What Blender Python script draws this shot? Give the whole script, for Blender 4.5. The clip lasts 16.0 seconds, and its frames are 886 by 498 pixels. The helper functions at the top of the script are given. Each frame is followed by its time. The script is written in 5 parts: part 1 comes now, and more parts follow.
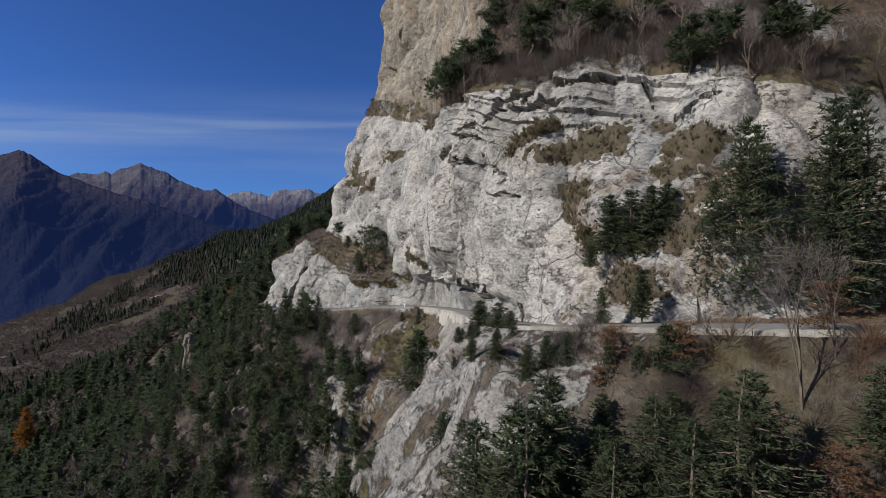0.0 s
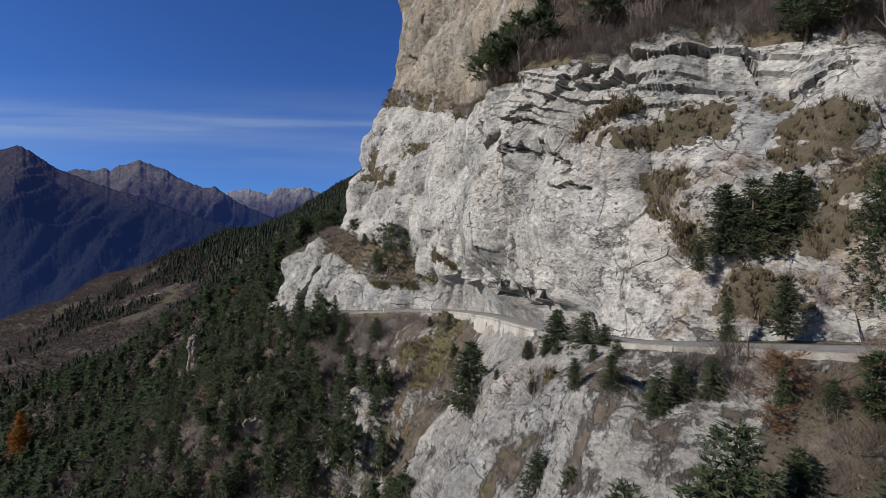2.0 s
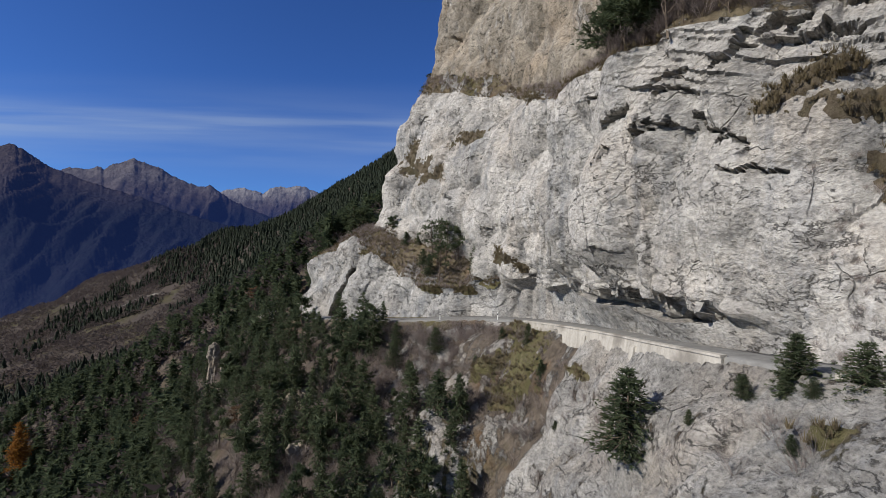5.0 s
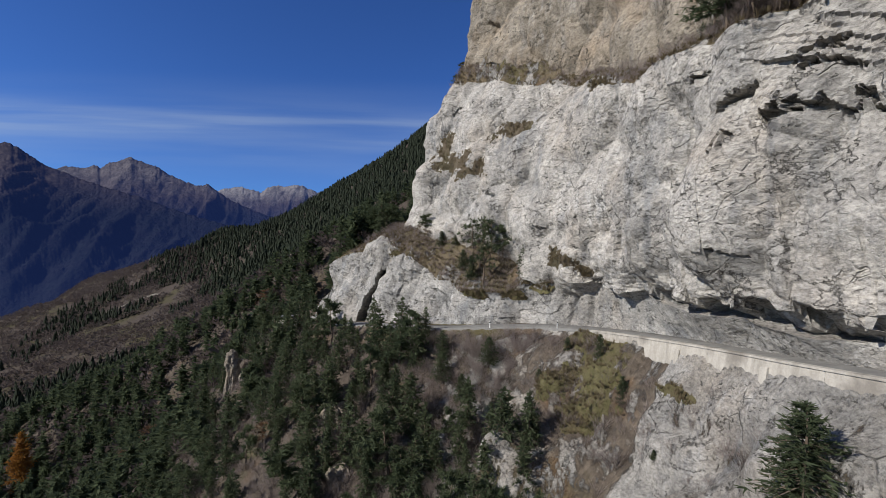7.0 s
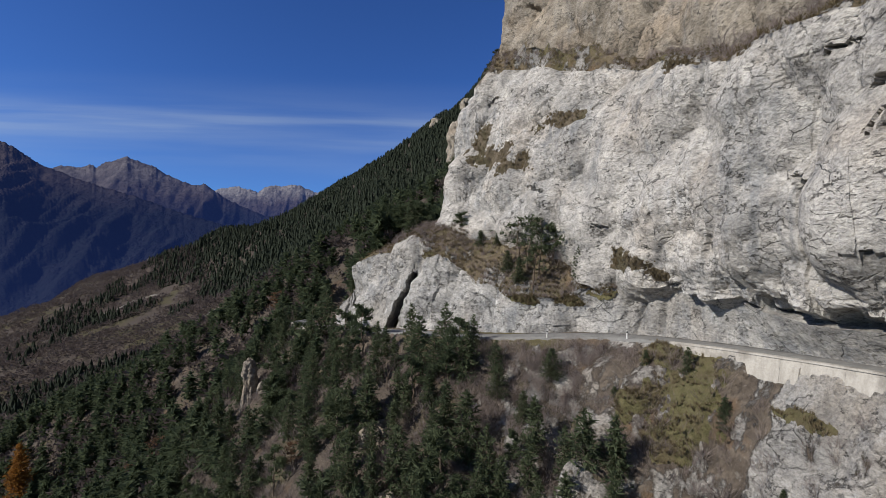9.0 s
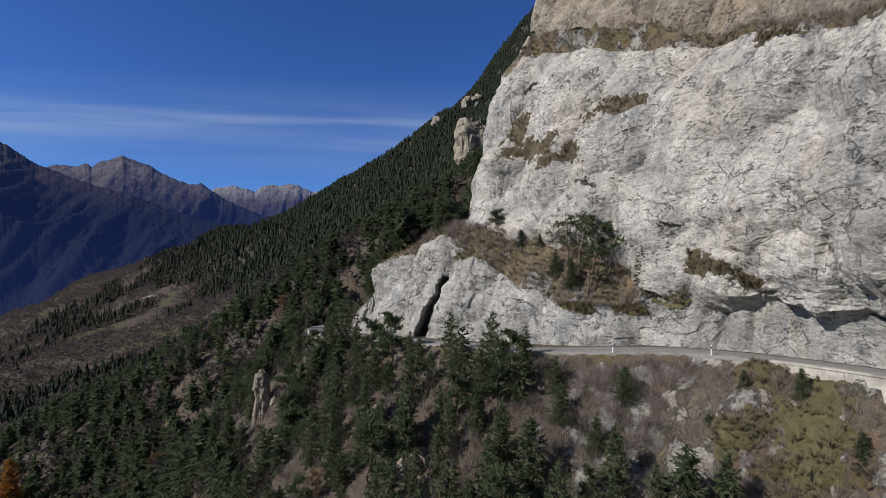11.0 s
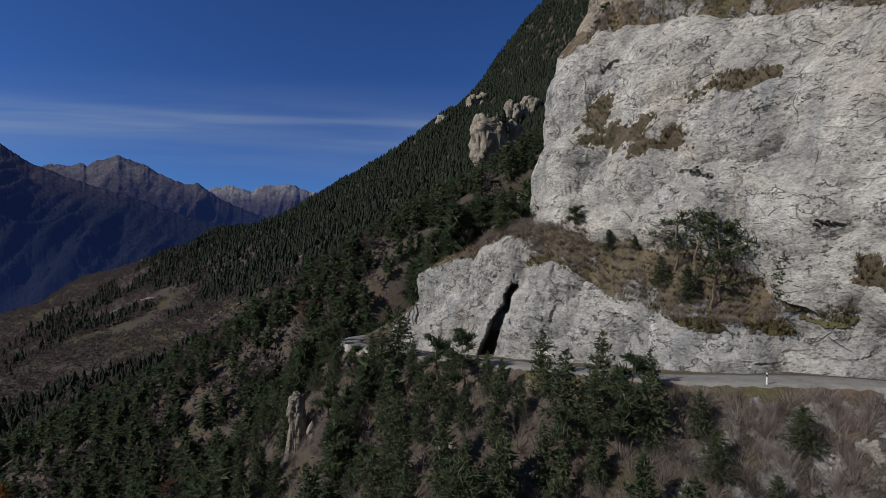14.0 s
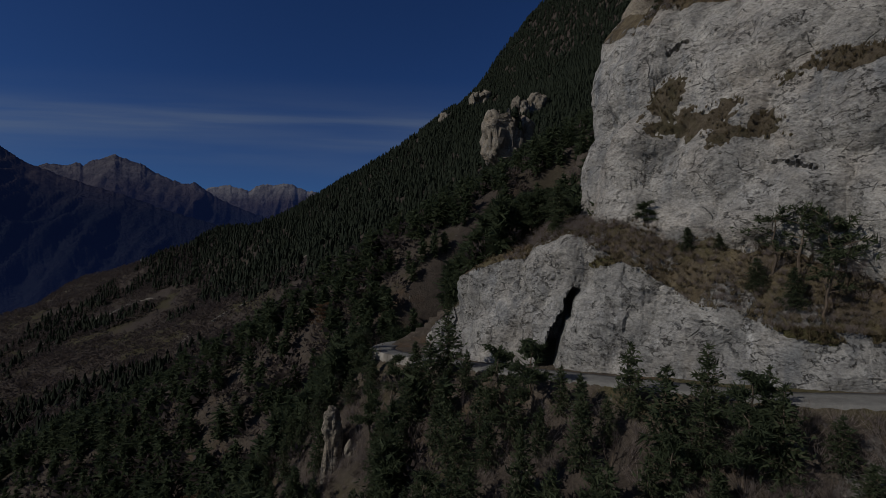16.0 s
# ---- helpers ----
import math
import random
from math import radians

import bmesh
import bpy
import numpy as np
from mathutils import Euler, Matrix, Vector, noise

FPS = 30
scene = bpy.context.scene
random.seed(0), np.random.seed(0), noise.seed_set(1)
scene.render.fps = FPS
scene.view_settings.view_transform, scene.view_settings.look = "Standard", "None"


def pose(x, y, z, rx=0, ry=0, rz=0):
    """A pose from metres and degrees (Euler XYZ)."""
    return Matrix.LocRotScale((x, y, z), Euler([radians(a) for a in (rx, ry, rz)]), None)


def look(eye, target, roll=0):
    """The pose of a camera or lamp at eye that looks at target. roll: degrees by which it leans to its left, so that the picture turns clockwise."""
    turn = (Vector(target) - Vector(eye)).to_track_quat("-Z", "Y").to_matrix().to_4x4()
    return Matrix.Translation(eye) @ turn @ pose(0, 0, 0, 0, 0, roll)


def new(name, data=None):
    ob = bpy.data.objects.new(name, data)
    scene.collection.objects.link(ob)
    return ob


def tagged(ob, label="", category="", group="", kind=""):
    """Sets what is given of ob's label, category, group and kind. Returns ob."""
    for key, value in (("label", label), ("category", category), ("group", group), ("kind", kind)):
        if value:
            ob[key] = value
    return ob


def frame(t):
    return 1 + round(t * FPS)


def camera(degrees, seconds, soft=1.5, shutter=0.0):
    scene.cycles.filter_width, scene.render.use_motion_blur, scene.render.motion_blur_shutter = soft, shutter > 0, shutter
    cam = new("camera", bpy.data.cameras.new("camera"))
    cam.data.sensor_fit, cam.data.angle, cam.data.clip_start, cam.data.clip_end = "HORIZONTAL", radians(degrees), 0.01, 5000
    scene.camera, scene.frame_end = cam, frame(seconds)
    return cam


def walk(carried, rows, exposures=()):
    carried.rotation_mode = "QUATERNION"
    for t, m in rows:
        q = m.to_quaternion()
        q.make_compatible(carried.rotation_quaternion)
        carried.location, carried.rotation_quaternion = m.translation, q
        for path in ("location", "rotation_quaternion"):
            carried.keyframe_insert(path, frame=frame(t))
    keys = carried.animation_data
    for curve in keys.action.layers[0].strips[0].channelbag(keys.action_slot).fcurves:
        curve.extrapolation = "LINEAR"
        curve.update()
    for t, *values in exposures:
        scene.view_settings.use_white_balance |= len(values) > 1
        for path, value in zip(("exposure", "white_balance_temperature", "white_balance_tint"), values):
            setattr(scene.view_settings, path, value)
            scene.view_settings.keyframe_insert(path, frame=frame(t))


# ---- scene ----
cam = camera(86.3, 16.0, soft=0.7)
PATH = [
    (0, (0.403, 0.703, -0.501), (0.394, 2.703, -0.488), 0.5),
    (0.5, (-0.63, 2.305, -0.495), (-0.633, 4.305, -0.482), 0.7),
    (1, (-1.867, 3.904, -0.506), (-1.869, 5.904, -0.494), 0.9),
    (1.5, (-3.189, 5.461, -0.539), (-3.194, 7.461, -0.528), 0.9),
    (2, (-4.653, 7.018, -0.598), (-4.656, 9.018, -0.586), 1.0),
    (2.5, (-6.252, 8.555, -0.605), (-6.251, 10.555, -0.594), 1.0),
    (3, (-7.967, 10.034, -0.664), (-7.963, 12.034, -0.653), 1.0),
    (3.5, (-9.663, 11.561, -0.72), (-9.658, 13.561, -0.71), 1.0),
    (4, (-11.408, 13.089, -0.728), (-11.4, 15.089, -0.717), 1.0),
    (6.5, (-20.346, 21.008, -0.411), (-20.322, 23.008, -0.405), 1.0),
    (7, (-22.122, 22.631, -0.43), (-22.096, 24.63, -0.424), 1.0),
    (7.5, (-23.791, 24.231, -0.465), (-23.763, 26.231, -0.459), 1.1),
    (8, (-25.529, 25.957, -0.475), (-25.497, 27.956, -0.468), 1.1),
    (8.5, (-27.179, 27.608, -0.448), (-27.144, 29.608, -0.441), 1.0),
    (9, (-28.775, 29.288, -0.401), (-28.737, 31.288, -0.395), 1.0),
    (11.5, (-35.729, 39.019, -0.217), (-35.675, 41.018, -0.212), 1.0),
    (12, (-37.209, 40.933, -0.191), (-37.152, 42.933, -0.185), 1.0),
    (12.5, (-38.713, 42.804, -0.198), (-38.655, 44.803, -0.191), 1.0),
    (13, (-40.329, 44.586, -0.18), (-40.268, 46.585, -0.172), 1.0),
    (13.5, (-41.999, 46.289, -0.126), (-41.936, 48.288, -0.119), 1.1),
    (14, (-43.729, 47.895, -0.079), (-43.664, 49.894, -0.071), 1.1),
    (14.5, (-45.483, 49.467, -0.041), (-45.415, 51.466, -0.035), 1.1),
    (15, (-47.152, 51.07, -0.023), (-47.082, 53.069, -0.017), 1.1),
    (15.5, (-48.782, 52.644, -0.034), (-48.709, 54.643, -0.029), 1.0),
    (16, (-50.376, 54.21, -0.061), (-50.301, 56.208, -0.056), 1.0),
]
EXPO = [(0.0, 0.02), (3.0, 0.15), (12.5, 0.10), (14.0, -0.36), (15.0, -0.88), (16.0, -1.62)]
walk(cam, [(t, look(eye, target, roll)) for t, eye, target, roll in PATH], EXPO)

# ---- light ----
SUN_FROM = Vector((-0.92, -0.39, 0.0)).normalized()
SUN_HEIGHT = radians(34)
sun_data = bpy.data.lights.new("sun", "SUN")
sun_data.energy, sun_data.angle, sun_data.color = 5.0, radians(0.5), (1.0, 0.955, 0.885)
sun = new("sun", sun_data)
sun.matrix_world = look((-200, -150, 200), (-200 - SUN_FROM.x * 10, -150 - SUN_FROM.y * 10, 200 - 10 * math.tan(SUN_HEIGHT)))
world = bpy.data.worlds.new("world")
scene.world = world
world.use_nodes = True
wn, wl = world.node_tree.nodes, world.node_tree.links
wn.clear()
sky = wn.new("ShaderNodeTexSky")
sky.sky_type, sky.sun_disc = "NISHITA", False
sky.sun_elevation, sky.sun_rotation = SUN_HEIGHT, math.atan2(SUN_FROM.x, SUN_FROM.y)
sky.altitude, sky.air_density, sky.dust_density, sky.ozone_density = 2200, 1.0, 0.6, 2.0
back = wn.new("ShaderNodeBackground")
back.inputs["Strength"].default_value = 0.070
out = wn.new("ShaderNodeOutputWorld")
# thin streaks of high cloud, lying level ahead
coord = wn.new("ShaderNodeTexCoord")
split = wn.new("ShaderNodeSeparateXYZ")
wl.new(coord.outputs["Generated"], split.inputs[0])


def wmath(op, a, b=0.0, c=0.0):
    m = wn.new("ShaderNodeMath")
    m.operation = op
    for sock, v in zip(m.inputs, (a, b, c)):
        if hasattr(v, "is_linked"):
            wl.new(v, sock)
        else:
            sock.default_value = v
    return m.outputs[0]


def wrange(v, a, b):
    m = wn.new("ShaderNodeMapRange")
    m.interpolation_type = "SMOOTHSTEP"
    m.inputs["From Min"].default_value, m.inputs["From Max"].default_value = a, b
    wl.new(v, m.inputs["Value"])
    return m.outputs["Result"]


ahead = wmath("MAXIMUM", split.outputs["Y"], 0.05)
side, rise = wmath("DIVIDE", split.outputs["X"], ahead), wmath("DIVIDE", split.outputs["Z"], ahead)
rise = wmath("ADD", rise, wmath("MULTIPLY", side, 0.012))
flat = wn.new("ShaderNodeCombineXYZ")
wl.new(side, flat.inputs[0])
wl.new(rise, flat.inputs[1])


def streaks(scale, stretch, detail):
    mp = wn.new("ShaderNodeMapping")
    mp.inputs["Scale"].default_value = stretch
    wl.new(flat.outputs[0], mp.inputs["Vector"])
    t = wn.new("ShaderNodeTexNoise")
    t.inputs["Scale"].default_value, t.inputs["Detail"].default_value = scale, detail
    wl.new(mp.outputs["Vector"], t.inputs["Vector"])
    return t.outputs["Fac"]


def hump(lo, mid, hi):
    return wmath("MULTIPLY", wrange(rise, lo, mid), wmath("SUBTRACT", 1.0, wrange(rise, mid, hi)))


wisp = wmath("MULTIPLY", wrange(streaks(2.2, (0.7, 16.0, 1.0), 5.0), 0.34, 0.72), hump(0.19, 0.255, 0.31))
veil = wmath("MULTIPLY", wrange(streaks(1.6, (0.6, 7.0, 1.0), 5.0), 0.22, 0.78), hump(0.10, 0.225, 0.37))
amount = wmath("ADD", wmath("MULTIPLY", wisp, 0.30), wmath("MULTIPLY", veil, 0.32))
amount = wmath("MULTIPLY", amount, wrange(split.outputs["Y"], 0.05, 0.3))
deep = wn.new("ShaderNodeMix")
deep.data_type, deep.blend_type = "RGBA", "MULTIPLY"
deep.inputs[0].default_value = 1.0
sunward = wn.new("ShaderNodeMix")
sunward.data_type = "RGBA"
sunward.inputs[6].default_value, sunward.inputs[7].default_value = (0.74, 0.90, 1.18, 1), (0.42, 0.76, 1.42, 1)
wl.new(wrange(split.outputs["Y"], -0.35, 0.45), sunward.inputs[0])
wl.new(sunward.outputs[2], deep.inputs[7])
wl.new(sky.outputs["Color"], deep.inputs[6])
mixc = wn.new("ShaderNodeMix")
mixc.data_type = "RGBA"
mixc.inputs[7].default_value = (5.0, 6.2, 8.0, 1)
wl.new(amount, mixc.inputs[0])
wl.new(deep.outputs[2], mixc.inputs[6])
wl.new(mixc.outputs[2], back.inputs["Color"])
wl.new(back.outputs["Background"], out.inputs["Surface"])


# ---- numbers ----
rng = np.random.default_rng(7)
LATTICE = np.random.default_rng(3).random((64, 64, 64)).astype(np.float32) * 2 - 1


def value_noise(p):
    """Smooth noise in -1..1 at an (n, 3) array of places."""
    i = np.floor(p).astype(int)
    f = p - i
    f = f * f * (3 - 2 * f)
    i &= 63
    j = (i + 1) & 63
    x0, y0, z0, x1, y1, z1 = i[:, 0], i[:, 1], i[:, 2], j[:, 0], j[:, 1], j[:, 2]
    fx, fy, fz = f[:, 0], f[:, 1], f[:, 2]
    a = LATTICE[x0, y0, z0] * (1 - fx) + LATTICE[x1, y0, z0] * fx
    b = LATTICE[x0, y1, z0] * (1 - fx) + LATTICE[x1, y1, z0] * fx
    c = LATTICE[x0, y0, z1] * (1 - fx) + LATTICE[x1, y0, z1] * fx
    d = LATTICE[x0, y1, z1] * (1 - fx) + LATTICE[x1, y1, z1] * fx
    return (a * (1 - fy) + b * fy) * (1 - fz) + (c * (1 - fy) + d * fy) * fz


def fbm(p, size, octaves=4, gain=0.5, shift=0.0):
    total, amp = np.zeros(len(p)), 1.0
    q = p / size + shift
    for _ in range(octaves):
        total += amp * value_noise(q)
        q = q * 2.03 + 11.7
        amp *= gain
    return total


def ridged(p, size, octaves=4, gain=0.5, shift=0.0):
    """Sharp creases: 0 in the creases, about 1 on the blocks between them."""
    total, amp, top = np.zeros(len(p)), 1.0, 0.0
    q = p / size + shift
    for _ in range(octaves):
        total += amp * np.minimum(1, 2.2 * np.abs(value_noise(q)))
        top += amp
        q = q * 2.1 + 5.3
        amp *= gain
    return total / top


def facets(p, size, tilt=0.5, seed=5):
    """Broken rock: each irregular block has a face of its own slope and depth."""
    q = p / size
    base = np.floor(q).astype(int)
    best = np.full(len(p), -9.0)
    for dx in (-1, 0, 1):
        for dy in (-1, 0, 1):
            for dz in (-1, 0, 1):
                c = base + (dx, dy, dz)
                m = (c + seed * 7) & 63
                jit = np.stack([LATTICE[m[:, 0], m[:, 1], m[:, 2]], LATTICE[m[:, 1], m[:, 2], m[:, 0]], LATTICE[m[:, 2], m[:, 0], m[:, 1]]], 1)
                off = q - (c + 0.5 + 0.45 * jit)
                d = (off ** 2).sum(1)
                g = np.stack([LATTICE[m[:, 0], m[:, 2], m[:, 1]], LATTICE[m[:, 2], m[:, 1], m[:, 0]], LATTICE[m[:, 1], m[:, 0], m[:, 2]]], 1)
                best = np.maximum(best, (off * g).sum(1) * tilt * 2 + 0.35 * g[:, 0] - 0.9 * d)
    return (best - 0.18) * size


def step(x, a, b):
    t = np.clip((x - a) / (b - a), 0, 1)
    return t * t * (3 - 2 * t)


def spline(points, n):
    """n places along a smooth line through the points, by their index."""
    p = np.array(points, float)
    m = len(p)
    u = np.linspace(0, m - 1, n)
    i = np.clip(u.astype(int), 0, m - 2)
    f = (u - i)[:, None]
    a, b, c, d = p[np.maximum(i - 1, 0)], p[i], p[i + 1], p[np.minimum(i + 2, m - 1)]
    return 0.5 * (2 * b + (c - a) * f + (2 * a - 5 * b + 4 * c - d) * f ** 2 + (3 * b - a - 3 * c + d) * f ** 3)


def even(line, gap):
    seg = np.linalg.norm(np.diff(line, axis=0), axis=1)
    run = np.concatenate([[0], np.cumsum(seg)])
    s = np.linspace(0, run[-1], max(2, int(run[-1] / gap)))
    return np.stack([np.interp(s, run, line[:, k]) for k in range(line.shape[1])], 1)


def sheet_faces(n, m):
    i = np.arange(n * m).reshape(n, m)
    return np.stack([i[:-1, :-1], i[1:, :-1], i[1:, 1:], i[:-1, 1:]], -1).reshape(-1, 4)


def make_mesh(name, verts, faces, material, smooth=True, masks=None):
    me = bpy.data.meshes.new(name)
    verts = np.asarray(verts, np.float32)
    faces = np.asarray(faces, np.int32)
    k = faces.shape[1]
    me.vertices.add(len(verts))
    me.vertices.foreach_set("co", verts.ravel())
    me.loops.add(faces.size)
    me.loops.foreach_set("vertex_index", faces.ravel())
    me.polygons.add(len(faces))
    me.polygons.foreach_set("loop_start", np.arange(0, faces.size, k, dtype=np.int32))
    me.polygons.foreach_set("use_smooth", np.full(len(faces), smooth))
    me.update(calc_edges=True)
    for key, values in (masks or {}).items():
        me.attributes.new(key, "FLOAT", "POINT").data.foreach_set("value", np.asarray(values, np.float32))
    me.materials.append(material)
    return me


def sheet_normals(grid):
    a = np.gradient(grid, axis=0)
    b = np.gradient(grid, axis=1)
    n = np.cross(a, b)
    return n / np.maximum(np.linalg.norm(n, axis=2, keepdims=True), 1e-9)


# ---- materials ----
def graph(name):
    mat = bpy.data.materials.new(name)
    mat.use_nodes = True
    nt = mat.node_tree
    return mat, nt, nt.nodes["Principled BSDF"]


def node(nt, kind, **values):
    n = nt.nodes.new("ShaderNode" + kind)
    for key, v in values.items():
        n.inputs[key.replace("_", " ")].default_value = v
    return n


def noise_node(nt, size, detail=5.0, rough=0.6, stretch=(1, 1, 1), turn=(0, 0, 0)):
    c = nt.nodes.new("ShaderNodeTexCoord")
    mp = node(nt, "Mapping", Scale=stretch, Rotation=turn)
    n = node(nt, "TexNoise", Scale=1.0 / size, Detail=detail, Roughness=rough)
    nt.links.new(c.outputs["Object"], mp.inputs["Vector"])
    nt.links.new(mp.outputs["Vector"], n.inputs["Vector"])
    return n.outputs["Fac"]


def ramp_node(nt, value, a, b, lo=0.0, hi=1.0):
    r = nt.nodes.new("ShaderNodeMapRange")
    for key, v in zip(("From Min", "From Max", "To Min", "To Max"), (a, b, lo, hi)):
        r.inputs[key].default_value = v
    nt.links.new(value, r.inputs["Value"])
    return r.outputs["Result"]


def mix_node(nt, fac, a, b, blend="MIX"):
    m = nt.nodes.new("ShaderNodeMix")
    m.data_type, m.blend_type = "RGBA", blend
    for sock, v in ((m.inputs[0], fac), (m.inputs[6], a), (m.inputs[7], b)):
        if hasattr(v, "is_linked"):
            nt.links.new(v, sock)
        else:
            sock.default_value = (*v, 1) if isinstance(v, tuple) else v
    return m.outputs[2]


def math_node(nt, op, a, b=0.0):
    m = nt.nodes.new("ShaderNodeMath")
    m.operation = op
    for sock, v in zip(m.inputs, (a, b)):
        if hasattr(v, "is_linked"):
            nt.links.new(v, sock)
        else:
            sock.default_value = v
    return m.outputs[0]


def bump_node(nt, bsdf, height, distance, strength=1.0):
    b = node(nt, "Bump", Strength=strength, Distance=distance)
    nt.links.new(height, b.inputs["Height"])
    nt.links.new(b.outputs["Normal"], bsdf.inputs["Normal"])


def attribute(nt, name):
    a = nt.nodes.new("ShaderNodeAttribute")
    a.attribute_name = name
    return a.outputs["Fac"]


def rock_material(name, base, light, warm, streak_amount=0.6, warm_amount=0.5):
    mat, nt, bsdf = graph(name)
    col, h = rock_nodes(nt, base, light, warm, streak_amount, warm_amount)
    nt.links.new(col, bsdf.inputs["Base Color"])
    bsdf.inputs["Roughness"].default_value = 0.95
    bsdf.inputs["Specular IOR Level"].default_value = 0.12
    bump_node(nt, bsdf, h, 0.55, 1.0)
    return mat


def rock_nodes(nt, base, light, warm, streak_amount, warm_amount):
    """Limestone: pale and grey blotches, warm stains, blue-grey water streaks, fine grain and dark cracks."""
    c = nt.nodes.new("ShaderNodeTexCoord")
    warp = node(nt, "TexNoise", Scale=0.30, Detail=4.0)
    nt.links.new(c.outputs["Object"], warp.inputs["Vector"])
    push = nt.nodes.new("ShaderNodeVectorMath")
    push.operation = "MULTIPLY_ADD"
    push.inputs[1].default_value = (1.7, 1.7, 1.7)
    nt.links.new(warp.outputs["Color"], push.inputs[0])
    nt.links.new(c.outputs["Object"], push.inputs[2])

    def fracture(size, scale, turn, wide):
        """Thin lines between large leaning blocks: 1 on the line."""
        mp = node(nt, "Mapping", Scale=scale, Rotation=turn)
        nt.links.new(push.outputs[0], mp.inputs["Vector"])
        v = node(nt, "TexVoronoi", Scale=1.0 / size)
        v.feature = "DISTANCE_TO_EDGE"
        nt.links.new(mp.outputs["Vector"], v.inputs["Vector"])
        return ramp_node(nt, v.outputs["Distance"], 0.0, wide, 1.0, 0.0)

    def times(a, b):
        return math_node(nt, "MULTIPLY", a, b)

    def patch(size, a, b, detail=4.0, stretch=(1, 1, 1)):
        return ramp_node(nt, noise_node(nt, size, detail, 0.6, stretch), a, b)

    lean = (-0.70, 0.72, 0.2)
    col = mix_node(nt, patch(5.0, 0.38, 0.62, 8), base, light)
    col = mix_node(nt, times(ramp_node(nt, noise_node(nt, 9.0, 7, 0.62, (1, 1, 0.8), (0.3, 0.2, 0)), 0.48, 0.66), warm_amount), col, warm)
    cool = times(patch(15.0, 0.48, 0.58), patch(3.0, 0.34, 0.60, 7, (1, 1, 0.35)))
    col = mix_node(nt, times(cool, 0.45), col, tuple(q * 0.74 * k for q, k in zip(base, (0.94, 1.0, 1.08))))
    streak = ramp_node(nt, noise_node(nt, 1.5, 6, 0.62, (1, 1, 0.07)), 0.47, 0.62)
    col = mix_node(nt, times(times(streak, patch(11.0, 0.47, 0.58)), streak_amount), col, (0.205, 0.215, 0.225))
    column = times(ramp_node(nt, noise_node(nt, 3.2, 5, 0.6, (1, 1, 0.10)), 0.58, 0.63), ramp_node(nt, noise_node(nt, 0.7, 5, 0.65, (1, 1, 0.25)), 0.30, 0.60))
    col = mix_node(nt, times(column, times(patch(17.0, 0.48, 0.58, 3), streak_amount * 0.8)), col, (0.215, 0.225, 0.24))
    pale = times(ramp_node(nt, noise_node(nt, 1.0, 5, 0.6, (1, 1, 0.12)), 0.53, 0.68), patch(16.0, 0.52, 0.60, 3))
    col = mix_node(nt, times(pale, 0.5), col, (0.64, 0.63, 0.61))
    earth = math_node(nt, "ADD", attribute(nt, "earth"), times(math_node(nt, "SUBTRACT", noise_node(nt, 2.6, 7, 0.7), 0.5), 2.0))
    col = mix_node(nt, ramp_node(nt, earth, 0.48, 0.66), col, mix_node(nt, patch(1.0, 0.4, 0.6, 6), (0.20, 0.155, 0.115), (0.36, 0.305, 0.25)))
    # grain, drawn out along the leaning beds
    grain = noise_node(nt, 1.1, 9, 0.70, (0.9, 0.9, 1.25), lean)
    col = mix_node(nt, 0.75, col, mix_node(nt, ramp_node(nt, grain, 0.34, 0.64), (0.60, 0.60, 0.61), (1.08, 1.08, 1.07)), "MULTIPLY")
    speck = noise_node(nt, 0.24, 4, 0.7, (0.75, 0.75, 1.15), lean)
    col = mix_node(nt, 0.7, col, mix_node(nt, ramp_node(nt, speck, 0.34, 0.58), (0.48, 0.48, 0.48), (1.14, 1.14, 1.14)), "MULTIPLY")
    fleck = times(ramp_node(nt, noise_node(nt, 0.6, 5, 0.66, (0.7, 0.7, 1.4), (-0.6, 0.65, 0.3)), 0.60, 0.635), patch(3.0, 0.50, 0.58))
    col = mix_node(nt, times(fleck, 0.85), col, (0.055, 0.052, 0.048))
    pit = times(ramp_node(nt, noise_node(nt, 0.5, 4, 0.6, (0.9, 0.9, 1.1), lean), 0.57, 0.66), patch(4.5, 0.44, 0.56))
    col = mix_node(nt, times(pit, 0.55), col, tuple(q * 0.42 for q in base))
    line = noise_node(nt, 3.0, 8, 0.62, (0.75, 0.75, 1.1), (-0.35, 0.45, 0.0))
    crack = times(ramp_node(nt, math_node(nt, "ABSOLUTE", math_node(nt, "SUBTRACT", line, 0.5)), 0.0, 0.013, 1.0, 0.0), patch(4.0, 0.49, 0.54, 3))
    split_ = times(fracture(5.5, (0.8, 0.8, 1.0), lean, 0.012), patch(2.8, 0.50, 0.60, 4))
    split_ = math_node(nt, "MAXIMUM", split_, times(fracture(1.7, (0.7, 0.7, 1.2), (-0.3, 0.5, 0.1), 0.03), times(patch(5.0, 0.53, 0.60, 3), patch(0.8, 0.45, 0.6, 3))))
    dark = math_node(nt, "MAXIMUM", crack, split_)
    col = mix_node(nt, times(dark, 0.72), col, (0.06, 0.057, 0.053))
    h = math_node(nt, "ADD", times(grain, 0.75), times(speck, 0.22))
    h = math_node(nt, "SUBTRACT", h, math_node(nt, "ADD", times(fleck, 0.15), times(pit, 0.22)))
    h = math_node(nt, "SUBTRACT", h, times(dark, 0.30))
    return col, h


